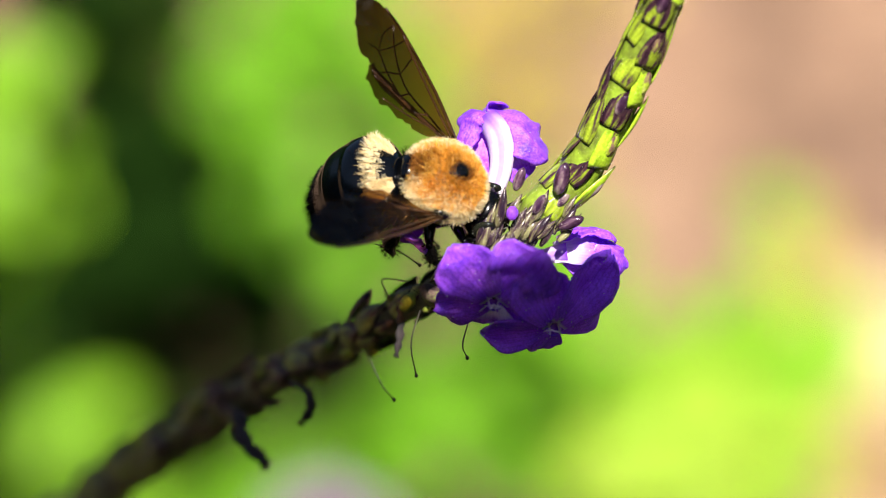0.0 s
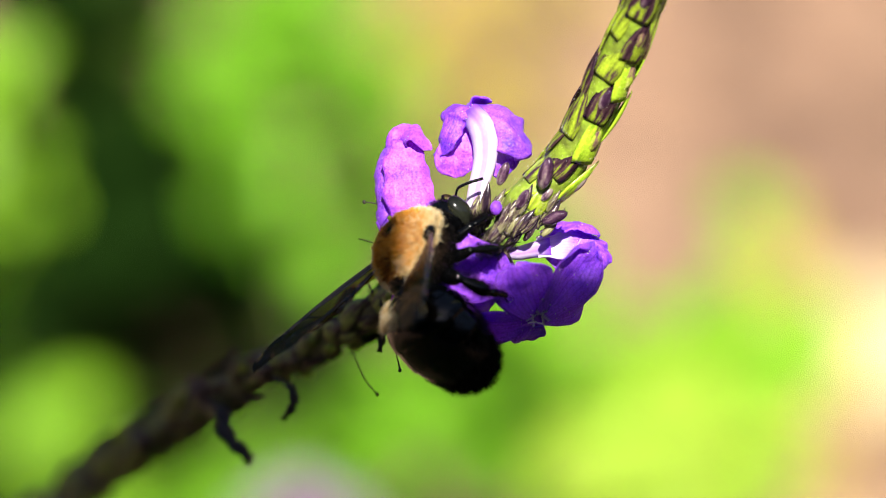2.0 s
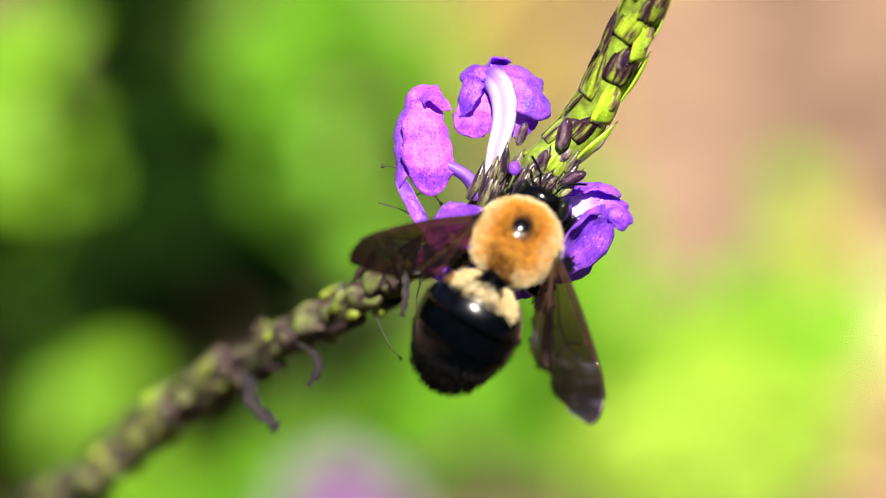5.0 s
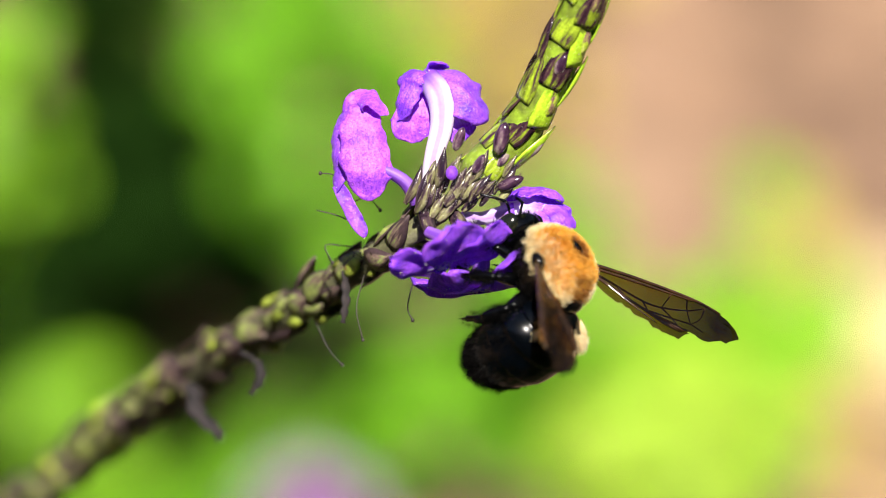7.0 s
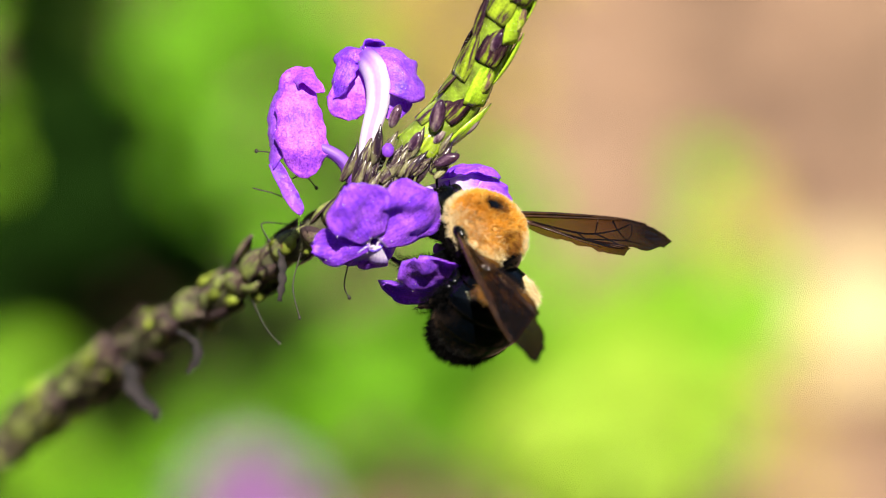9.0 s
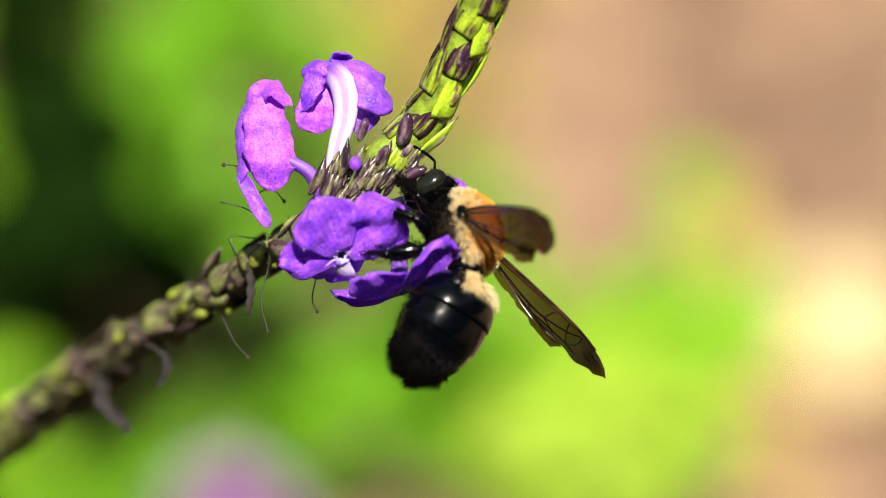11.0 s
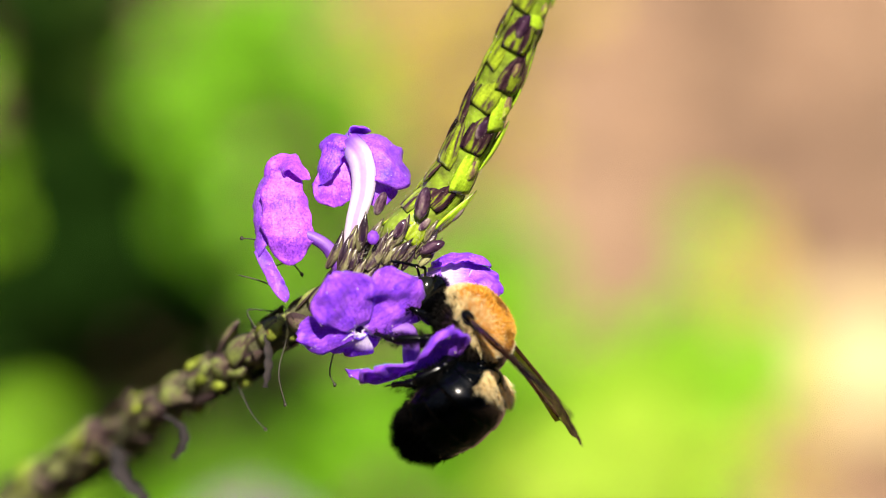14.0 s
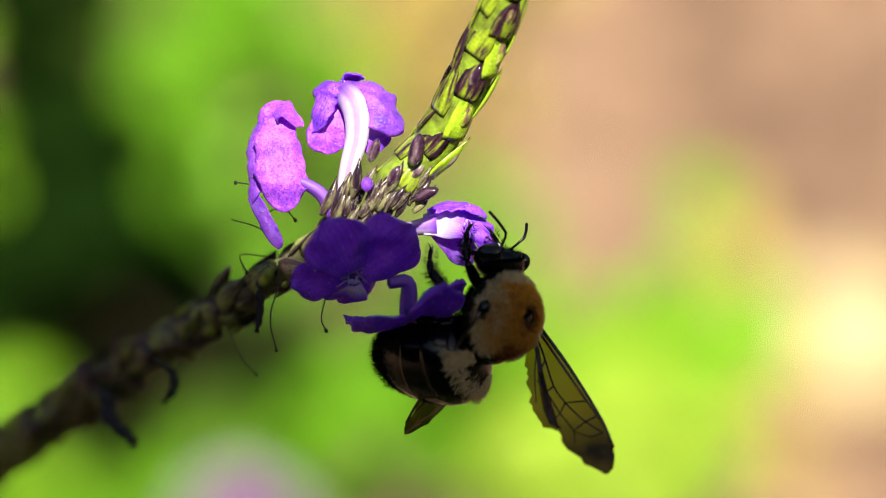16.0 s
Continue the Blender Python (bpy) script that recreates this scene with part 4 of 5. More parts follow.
def build_bee():
    rng = random.Random(7)
    bee = new("carpenter_bee")
    tagged(bee, "large carpenter bee with golden furry thorax and shiny black abdomen", "bee")

    bm = bmesh.new()
    blob(bm, (0, 0, 0), (4.25, 4.3, 3.75), 28, 20, lambda v: Vector((v.x * (1 - 0.08 * max(0, v.y)), v.y, v.z)))
    part("thorax", bm, SKIN, bee, "thorax skin under the fur")
    spot = Vector((0, 0.18, 0.98)).normalized()

    def back(d):
        bare = d.y < -0.52 + rng.gauss(0, 0.14) + 0.12 * noise.noise(d * 5) and abs(d.x) < 0.44 + rng.gauss(0, 0.12)
        return d.z > 0.30 + rng.gauss(0, 0.05) and not bare and (d - spot).length > 0.30 + 0.06 * math.sin(9 * d.x + 4 * d.y)
    pts = on_ellipsoid(rng, 26000, (0, 0, 0), (4.25, 4.3, 3.75), back)
    hair_part("golden_fur", pts, [rng.uniform(.35, .8) * (1 + 0.5 * noise.noise(p * 1.3)) for p, _ in pts], 0.022, Vector((0, -0.5, 0)), FUR, bee, "short golden-orange fur", rng)
    pts = on_ellipsoid(rng, 4200, (0, 0, 0), (4.25, 4.3, 3.75), lambda d: 0.2 < (d - spot).length < 0.46 + rng.gauss(0, 0.13) or (d.z > 0.1 and d.y < -0.42 + rng.gauss(0, 0.12) and abs(d.x) < 0.5 + rng.gauss(0, 0.1)))
    hair_part("rust_fur", pts, [rng.uniform(.3, .7) for _ in pts], 0.034, Vector((0, -0.1, 0)), FUR_RUST, bee, "dark rust fur round the bare spot", rng)
    pts = on_ellipsoid(rng, 11000, (0, 0, -0.1), (4.4, 4.45, 3.8), lambda d: d.z > 0.06 + rng.gauss(0, 0.05) and (abs(d.x) + rng.gauss(0, 0.10) > 0.64 or (d.y + rng.gauss(0, 0.12) < -0.70 and abs(d.x) > 0.36 + rng.gauss(0, 0.05)) or (d.y > 0.80 and d.z < 0.5)))
    hair_part("cream_fur", pts, [rng.uniform(.4, .95) for _ in pts], 0.030, Vector((0, -0.25, 0.1)), FUR_PALE, bee, "cream fur round the thorax sides", rng)
    pts = on_ellipsoid(rng, 8000, (0, 0, -0.1), (4.2, 4.3, 3.7), lambda d: d.z < 0.28)
    hair_part("belly_hair", pts, [rng.uniform(.4, .8) for _ in pts], 0.03, Vector((0, 0, 0)), FUR_BLACK, bee, "black hair below", rng)
    bm = bmesh.new()
    blob(bm, spot * 3.52, (0.95, 1.0, 0.34), 18, 10)
    part("thorax_disc", bm, SHELL, bee, "bare shiny black spot")
    for sd in (-1, 1):
        bm = bmesh.new()
        blob(bm, (sd * HINGE.x * 0.95, HINGE.y + 0.2, HINGE.z), (0.7, 1.1, 0.7), 12, 8)
        part("wing_base", bm, SHELL, bee, "black wing base scale")

    bm = bmesh.new()
    blob(bm, (0, -4.1, -0.6), (2.4, 1.2, 2.2), 16, 10)
    part("waist", bm, SHELL, bee, "black waist")
    # head, low in front, with large eyes
    bm = bmesh.new()
    blob(bm, (0, 0, 0), (3.3, 1.75, 2.7), 26, 18, lambda v: Vector((v.x, v.y, v.z - 0.12 * v.x * v.x)))
    for sd in (-1, 1):
        sweep(bm, smooth_line([(sd * 1.6, 0.8, -2.0), (sd * 1.3, 1.7, -2.9), (sd * 0.3, 2.1, -3.4)], 6), [.55, .6, .55, .5, .4, .3, .15], 8)
    head = part("head", bm, SHELL, bee, "glossy black head", Matrix.Translation(Vector((0, 5.3, -2.1)) * MM) @ pose(0, 0, 0, -25) @ Matrix.Scale(0.9, 4))
    for sd in (-1, 1):
        bm = bmesh.new()
        blob(bm, (sd * 2.65, 0.55, 0.1), (0.95, 1.35, 2.1), 18, 14)
        part("eye", bm, EYE, head, "large dark glossy eye")
        bm = bmesh.new()
        sweep(bm, smooth_line([(sd * 0.8, 1.6, 0.6), (sd * 1.3, 2.5, 1.7), (sd * 1.7, 3.0, 2.2)], 6), [.16] * 7, 7)
        sweep(bm, smooth_line([(sd * 1.7, 3.0, 2.2), (sd * 2.6, 4.1, 1.9), (sd * 3.6, 5.4, 1.3)], 12), [.17 + .03 * (k % 2) for k in range(13)], 7)
        part("antenna", bm, SHELL, head, "black jointed antenna")
    bm = bmesh.new()
    blob(bm, (0, 1.5, -0.9), (1.0, 0.45, 0.75), 14, 8)
    part("clypeus", bm, FUR_PALE, head, "pale face patch")
    pts = on_ellipsoid(rng, 900, (0, 0, 0), (3.0, 1.7, 2.6), lambda d: abs(d.x) < 0.75)
    hair_part("head_hair", pts, [rng.uniform(.3, .7) for _ in pts], 0.035, Vector((0, 0, 0)), FUR_BLACK, head, "short dark hair", rng)

    # abdomen: six overlapping plates on a hinge behind the thorax, curling downwards
    n, m = 61, 40
    centre, ang = Vector((0, 0, 0)), radians(-4)
    spine = []
    for i in range(n):
        s = i / (n - 1)
        spine.append((centre.copy(), ang))
        step = 13.0 / (n - 1)
        ang += radians(40) / (n - 1)
        centre = centre + Vector((0, -math.cos(ang), -math.sin(ang))) * step

    def half(s):
        return 5.3 * (math.sin(math.pi * min(1, (0.10 + 0.90 * s))) ** 0.55 if s > 0.40 else 0.30 + 0.70 * math.sin(math.pi / 2 * min(1, s / 0.33)) ** 0.8 if s < 0.33 else 1.0)

    def ring(s, grow):
        i = min(n - 1, s * (n - 1))
        k = int(i)
        c, a = spine[k]
        w = max(0.25, min(half(s), 5.3)) + grow
        side, up = Vector((1, 0, 0)), Vector((0, -math.sin(a), math.cos(a)))
        return [c + side * (w * math.cos(q)) + up * (w * 0.80 * math.sin(q)) for q in (2 * math.pi * j / m for j in range(m))]

    def plate(s0, s1):
        bm = bmesh.new()
        cuts = 9
        rows = [ring(s0 + (s1 - s0) * q / cuts, 0.16 * (q / cuts) ** 2 - 0.02) for q in range(cuts + 1)]
        rows.append(ring(s1 - 0.004, -0.25))
        vs = [[bm.verts.new(p) for p in r] for r in rows]
        for r0, r1 in zip(vs, vs[1:]):
            for j in range(m):
                bm.faces.new((r0[j], r0[(j + 1) % m], r1[(j + 1) % m], r1[j]))
        bm.faces.new(vs[-1])
        bm.faces.new(vs[0][::-1])
        return bm
    edges = (0.0, 0.17, 0.37, 0.56, 0.74, 0.88, 0.99)
    abdomen = part("abdomen", plate(0.0, 0.17), CUTICLE, bee, "glossy blue-black banded abdomen", Matrix.Translation(WAIST * MM))
    for a, b in zip(edges[1:], edges[2:]):
        part("tergite", plate(a - 0.03, b), CUTICLE, abdomen)

    def skin(s, q):
        i = min(n - 1, int(s * (n - 1)))
        c, a = spine[i]
        w = max(0.25, min(half(s), 5.3)) + 0.1
        up = Vector((0, -math.sin(a), math.cos(a)))
        nrm = (Vector((1, 0, 0)) * math.cos(q) + up * math.sin(q) * 1.2).normalized()
        return c + Vector((1, 0, 0)) * w * math.cos(q) + up * w * 0.80 * math.sin(q), nrm, Vector((0, -math.cos(a), -math.sin(a)))
    pts, ln = [], []
    for _ in range(7000):
        s, q = min(0.185, max(0.03, rng.gauss(0.10, 0.042))), rng.uniform(0.5, math.pi - 0.5)
        if abs(q - math.pi / 2) < 0.55 and s < 0.09 + rng.gauss(0, 0.014):
            continue
        if abs(q - math.pi / 2) < 0.62 + rng.gauss(0, 0.12) and rng.random() < 0.72:
            continue
        p, d, back_dir = skin(s, q)
        pts.append((p, (d + back_dir * 0.7).normalized()))
        ln.append(rng.uniform(.5, 1.2))
    hair_part("cream_band", pts, ln, 0.028, Vector((0, 0, 0)), FUR_PALE, abdomen, "cream fur on the first plate", rng)
    pts, ln = [], []
    for _ in range(4500):                   # short grey hair on the hind plates
        e = rng.choice(edges[4:7])
        s, q = (e - abs(rng.gauss(0, 0.045)), rng.uniform(-0.2, math.pi + 0.2))
        p, d, back_dir = skin(max(0.2, s), q)
        pts.append((p, (d * 0.35 + back_dir).normalized()))
        ln.append(rng.uniform(.25, .55))
    hair_part("plate_hair", pts, ln, 0.018, Vector((0, 0, 0)), FUR_GREY, abdomen, "short dark grey hair", rng)
    pts, ln = [], []
    for _ in range(7000):
        s = rng.choice((rng.uniform(0.75, 0.99), rng.uniform(0.3, 0.99)))
        q = rng.uniform(0, 2 * math.pi)
        if s < 0.75 and math.sin(q) > 0.35:
            continue
        p, d, back_dir = skin(s, q)
        pts.append((p, (d * 0.6 + back_dir).normalized()))
        ln.append(rng.uniform(.5, 1.0) * (1.5 if s > 0.8 else 1))
    hair_part("tail_hair", pts, ln, 0.028, Vector((0, 0, 0)), FUR_BLACK, abdomen, "black fringe of hair", rng)

    for sd in (-1, 1):
        leg(bee, sd, (1.6, 2.4, -3.0), (3.6, 4.4, -3.6), (3.2, 6.6, -5.0), (1.8, 8.2, -6.2), 0.55, rng)
        leg(bee, sd, (2.0, 0.2, -3.3), (5.2, 0.8, -3.8), (5.4, 2.4, -6.6), (4.2, 4.6, -8.4), 0.62, rng)
        leg(bee, sd, (2.0, -1.8, -3.2), (4.8, -2.8, -3.8), (5.2, -2.6, -7.2), (4.2, -1.2, -9.6), 0.80, rng)
    left = wing(bee, "wing", -1, "smoky brown veined wing")
    right = wing(bee, "wing", 1, "smoky brown veined wing")
    return bee, abdomen, left, right


bee, abdomen, wing_left, wing_right = build_bee()


# ---- the garden behind, out of focus ----
LEAF_BRIGHT = plant_material("leaf_lime", [(0.3, (0.17, 0.40, 0.014)), (0.7, (0.28, 0.54, 0.03))], 25, 0.45, 0.45, 0.0004, island=0.12, fine=9, spec=0.2)
LEAF_YELLOW = plant_material("leaf_yellow_green", [(0.3, (0.28, 0.46, 0.03)), (0.7, (0.40, 0.57, 0.05))], 25, 0.45, 0.45, 0.0004, island=0.1, fine=9, spec=0.2)
LEAF_MID = plant_material("leaf_green", [(0.3, (0.12, 0.36, 0.012)), (0.7, (0.22, 0.51, 0.022))], 25, 0.45, 0.40, 0.0004, island=0.15, fine=9, spec=0.2)
# near-black green: the deep shade among the leaves is put into the colour
LEAF_SHADE_DARK = plant_material("leaf_green_with_shade", [(0.3, (0.003, 0.012, 0.0015)), (0.7, (0.009, 0.026, 0.003))], 25, 0.9, 0.04, 0.0004, island=0.2, fine=9, spec=0.02)
LEAF_OLIVE = plant_material("leaf_olive", [(0.3, (0.030, 0.064, 0.007)), (0.7, (0.060, 0.112, 0.012))], 25, 0.5, 0.2, 0.0004, island=0.15, fine=9, spec=0.2)
LEAF_DRY = plant_material("leaf_dry", [(0.3, (0.40, 0.31, 0.06)), (0.7, (0.56, 0.46, 0.10))], 25, 0.7, 0.2, 0.0004, island=0.15, fine=9, spec=0.2)
PALE_STONE = plant_material("stone_pale", [(0.3, (0.40, 0.30, 0.14)), (0.7, (0.54, 0.43, 0.23))], 20, 0.85, 0.0, 0.002)
SOIL = plant_material("soil_mulch", [(0.38, (0.095, 0.052, 0.030)), (0.5, (0.20, 0.118, 0.068)), (0.62, (0.34, 0.215, 0.13))], 9, 0.95, 0.0, 0.004, fine=14)
CHIP = plant_material("bark_chip", [(0.3, (0.18, 0.10, 0.06)), (0.7, (0.36, 0.235, 0.15))], 40, 0.9, 0.0, 0.001, island=0.35)
PINK = plant_material("petal_pink", [(0.3, (0.64, 0.33, 0.70)), (0.7, (0.82, 0.52, 0.84))], 60, 0.6, 0.4, 0.0003, island=0.1)
TWIG = plant_material("twig_green_brown", [(0.3, (0.05, 0.06, 0.02)), (0.7, (0.11, 0.12, 0.04))], 60, 0.7, 0.0, 0.0005)

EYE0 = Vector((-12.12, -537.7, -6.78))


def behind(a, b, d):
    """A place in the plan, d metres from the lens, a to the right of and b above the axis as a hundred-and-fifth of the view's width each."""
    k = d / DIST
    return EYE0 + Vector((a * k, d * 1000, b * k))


def to_ground(p):
    """The spot on the soil straight below a place in the plan, in millimetres of the plan."""
    w = PLAN @ (Vector(p) * MM)
    return PLAN.inverted() @ Vector((w.x, w.y, 0)) / MM


def blade(length, width, n=12, m=7, droop=0.25, fold=0.25):
    """A leaf along +x from its stalk, its upper face to +z, with a folded midrib and a toothed edge."""
    rows = []
    for i in range(n):
        s = i / (n - 1)
        half = width / 2 * (math.sin(math.pi * (0.04 + 0.94 * s ** 0.85)) ** 0.9) * (1 + 0.05 * (i % 2)) + 0.2
        rows.append([Vector((length * (s - 0.5), half * t, fold * half * abs(t) - droop * length * (s - 0.4) ** 2 + 0.02 * length * math.sin(6 * t + 9 * s)))
                     for t in (2 * j / (m - 1) - 1 for j in range(m))])
    return sheet(rows, 0.6)


def shrub(name, label, root, leaves, mat, stem_r=4.0):
    """A low plant: stems from the soil, and large leaves on stalks. leaves: across, up, distance, length, width, turn, facing."""
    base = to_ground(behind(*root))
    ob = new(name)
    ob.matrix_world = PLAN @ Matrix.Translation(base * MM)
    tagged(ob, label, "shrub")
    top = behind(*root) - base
    bm = bmesh.new()
    line = smooth_line([Vector((0, 0, 0)), top * 0.5 + Vector((8, 5, 0)), top], 14)
    sweep(bm, line, [stem_r * (1 - 0.5 * k / 14) for k in range(15)], 8)
    part("stem", bm, TWIG, ob)
    rng = random.Random(len(leaves) * 7 + int(root[0]))
    blades = []
    for ln, wd in ((20, 13), (17, 12), (24, 14)):
        lf = part("leaf", blade(ln, wd, 8, 5), mat, ob)
        blades.append(lf.data)
        bpy.data.objects.remove(lf)
    for a, b, d, ln, wd, turn, facing in leaves:
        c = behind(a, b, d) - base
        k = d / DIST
        spread = Vector((math.cos(radians(turn)), 0, math.sin(radians(turn))))
        across = Vector((-spread.z, 0, spread.x))
        for q in range(22):
            tight = 0.24 if name == "garden_shrub" else 0.29
            z = (Vector(facing) + Vector((rng.gauss(0, 0.22), rng.gauss(0, 0.15), rng.gauss(0, 0.22)))).normalized()
            along = spread + across * rng.gauss(0, 0.7)
            along = (along - z * along.dot(z)).normalized()
            lf = new("leaf", blades[q % 3])
            lf.parent = ob
            off = (spread * rng.gauss(0, tight) * ln + across * rng.gauss(0, tight) * wd) * k + Vector((0, rng.gauss(0, 25), 0))
            lf.matrix_basis = mm_pose(c + off, along, z.cross(along), z) @ Matrix.Scale(rng.uniform(0.8, 1.25), 4)
        along = spread
        bm = bmesh.new()
        joint = line[9 + (len(ob.children) % 6)]
        tail = c - along * ln * k * 0.47
        sweep(bm, smooth_line([joint, joint.lerp(tail, 0.6) + Vector((0, 10, 0)), tail], 10), [1.2 * (1.3 - 0.04 * q) for q in range(11)], 6)
        part("leaf_stalk", bm, TWIG, ob)
    return ob


def build_garden():
    # the soil, one sheet to the horizon
    bm = bmesh.new()
    rng = random.Random(2)
    cuts = [-400, -60, -12, -4] + [x * 0.25 for x in range(-10, 31)] + [12, 60, 400, 2000]
    grid = [[bm.verts.new((x * 1000, y * 1000, 1000 * (0.012 * noise.noise((x * 2.2, y * 2.2, 0)) - 0.012) if abs(x) < 4 and -4 < y < 9 else 0)) for y in cuts] for x in cuts]
    for i in range(len(cuts) - 1):
        for j in range(len(cuts) - 1):
            bm.faces.new((grid[i][j], grid[i + 1][j], grid[i + 1][j + 1], grid[i][j + 1]))
    tagged(part("ground", bm, SOIL), "sunlit tan soil and bark mulch", "ground", kind="structure")
    # bark chips scattered on it
    v, f = [], []
    for _ in range(2600):
        x, y = rng.uniform(-0.9, 0.9), rng.uniform(0.2, 3.4)
        a, ln, wd, t = rng.uniform(0, 6.3), rng.uniform(.012, .045), rng.uniform(.006, .016), rng.uniform(.003, .008)
        m = Matrix.Translation((x, y, -0.004)) @ Euler((rng.gauss(0, .3), rng.gauss(0, .3), a)).to_matrix().to_4x4()
        k = len(v)
        v += [m @ Vector((sx * ln / 2 * (1 if sz < 0 else .85), sy * wd / 2, sz * t)) for sz in (-1, 1) for sy in (-1, 1) for sx in (-1, 1)]
        f += [(k, k + 2, k + 3, k + 1), (k + 4, k + 5, k + 7, k + 6), (k, k + 1, k + 5, k + 4), (k + 2, k + 6, k + 7, k + 3), (k, k + 4, k + 6, k + 2), (k + 1, k + 3, k + 7, k + 5)]
    me = bpy.data.meshes.new("bark_chips")
    me.from_pydata(v, [], f)
    me.materials.append(CHIP)
    tagged(new("bark_chips", me), "scattered brown bark chips on the soil", "mulch", kind="stuff")

    # low dark cover, added unseen below and before the flowers to cut bounced light
    v, f = [], []
    for _ in range(5200):
        x, y, z = rng.gauss(0, 0.55), min(0.36 + rng.gauss(0, 0.03), rng.gauss(-0.5, 0.55)), rng.uniform(0.0, 0.16)
        a, ln = rng.uniform(0, 6.3), rng.uniform(.035, .07)
        m = Matrix.Translation((x, y, z)) @ Euler((rng.gauss(0, .5), rng.gauss(0, .5), a)).to_matrix().to_4x4()
        k = len(v)
        v += [m @ Vector(q) * 1.0 for q in ((-ln / 2, 0, -.01), (-ln * .1, ln * .3, .003), (-ln * .1, -ln * .3, .003), (ln * .2, ln * .25, .003), (ln * .2, -ln * .25, .003), (ln / 2, 0, -.006), (0, 0, -.004))]
        f += [(k, k + 2, k + 6), (k, k + 6, k + 1), (k + 1, k + 6, k + 3), (k + 2, k + 4, k + 6), (k + 3, k + 6, k + 5), (k + 6, k + 4, k + 5)]
    me = bpy.data.meshes.new("ground_cover")
    me.from_pydata(v, [], f)
    me.materials.append(LEAF_SHADE_DARK)
    tagged(new("ground_cover", me), "added low dark green leafy ground cover, out of view", "ground cover", kind="stuff")

    # an added clipped hedge, out of view, closes the garden on all sides
    for nm, a0, a1, r in (("hedge_south", 200, 340, 3.2), ("hedge_north", 20, 160, 5.5), ("hedge_east", -20, 20, 4.0), ("hedge_west", 160, 200, 4.0)):
        bm = bmesh.new()
        cols, rows_n = 60, 16
        grid = [[None] * (rows_n + 1) for _ in range(cols + 1)]
        for i in range(cols + 1):
            for j in range(rows_n + 1):
                az = radians(a0 + (a1 - a0) * i / cols)
                h = 2.3 * j / rows_n
                q = Vector((math.cos(az) * 6, math.sin(az) * 6, h * 3))
                rr = r + 0.25 * noise.noise(q) + 0.12 * noise.noise(q * 3) + 0.25 * (h / 2.3) ** 3
                grid[i][j] = bm.verts.new((math.cos(az) * rr * 1000, math.sin(az) * rr * 1000, (h + 0.06 * noise.noise(q * 2)) * 1000))
        for i in range(cols):
            for j in range(rows_n):
                bm.faces.new((grid[i][j], grid[i][j + 1], grid[i + 1][j + 1], grid[i + 1][j]))
        ext = bmesh.ops.extrude_face_region(bm, geom=bm.faces[:])
        for w in (g for g in ext["geom"] if isinstance(g, bmesh.types.BMVert)):
            w.co.x, w.co.y = w.co.x * 1.15, w.co.y * 1.15
        tagged(part(nm, bm, LEAF_SHADE_DARK, smooth=False), "added dark green clipped hedge round the garden, out of view", "hedge", kind="structure")

    sunny = (0.1, -0.8, 0.6)
    lit = (0.0, -0.55, 0.83)
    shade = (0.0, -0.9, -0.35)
    shrub("garden_shrub", "lime green sunlit shrub leaves, out of focus", (-52, -30, 1.25),
          [(-48.5, 13, 1.1, 13, 6, 85, sunny), (-49.5, 1, 1.1, 13, 6, 85, lit), (-45, -19, 1.2, 16, 10, 20, sunny), (-47, 9, 1.14, 12, 8, 85, lit), (-53.5, 4, 1.2, 14, 9, 85, sunny), (-44, -27, 1.2, 19, 12, 15, sunny), (-36, -29, 1.25, 10, 7, -10, lit)], LEAF_BRIGHT)
    shrub("garden_shrub", "mid green shrub with broad leaves, out of focus", (-18, -40, 1.45),
          [(-16.5, 22, 1.42, 26, 13, 80, lit), (-14.5, 8, 1.38, 24, 13, 100, lit), (-5, 14, 1.55, 14, 9, 80, lit), (-13, 18, 1.5, 24, 14, 60, lit), (-6, 8, 1.55, 16, 12, 80, lit), (-9, -27, 1.5, 22, 13, 20, lit), (-4, -21, 1.46, 20, 12, 20, lit), (-24, -29, 1.46, 18, 9, 15, lit), (-12, -24, 1.46, 16, 8, 15, lit), (-16, 26, 1.44, 20, 12, 30, lit)], LEAF_MID)
    shrub("garden_shrub", "olive green low leaves, out of focus", (-30, -40, 1.62),
          [(-26, -18, 1.6, 26, 12, 10, lit), (-38, -14, 1.6, 24, 12, 20, lit), (-44, -12, 1.65, 24, 12, 20, lit), (-14, -20, 1.62, 22, 12, 10, lit), (-6, -12, 1.52, 22, 12, 10, lit), (-10, -3, 1.5, 20, 12, 20, lit), (-34, 28, 1.62, 16, 9, 85, lit), (-29, 19, 1.5, 20, 10, 80, lit), (-28, 27, 1.5, 16, 10, 80, lit), (-30, -16, 1.46, 20, 9, 10, lit), (-18, -8, 1.47, 24, 10, 0, lit), (-21, -4, 1.44, 14, 8, 0, lit)], LEAF_OLIVE)
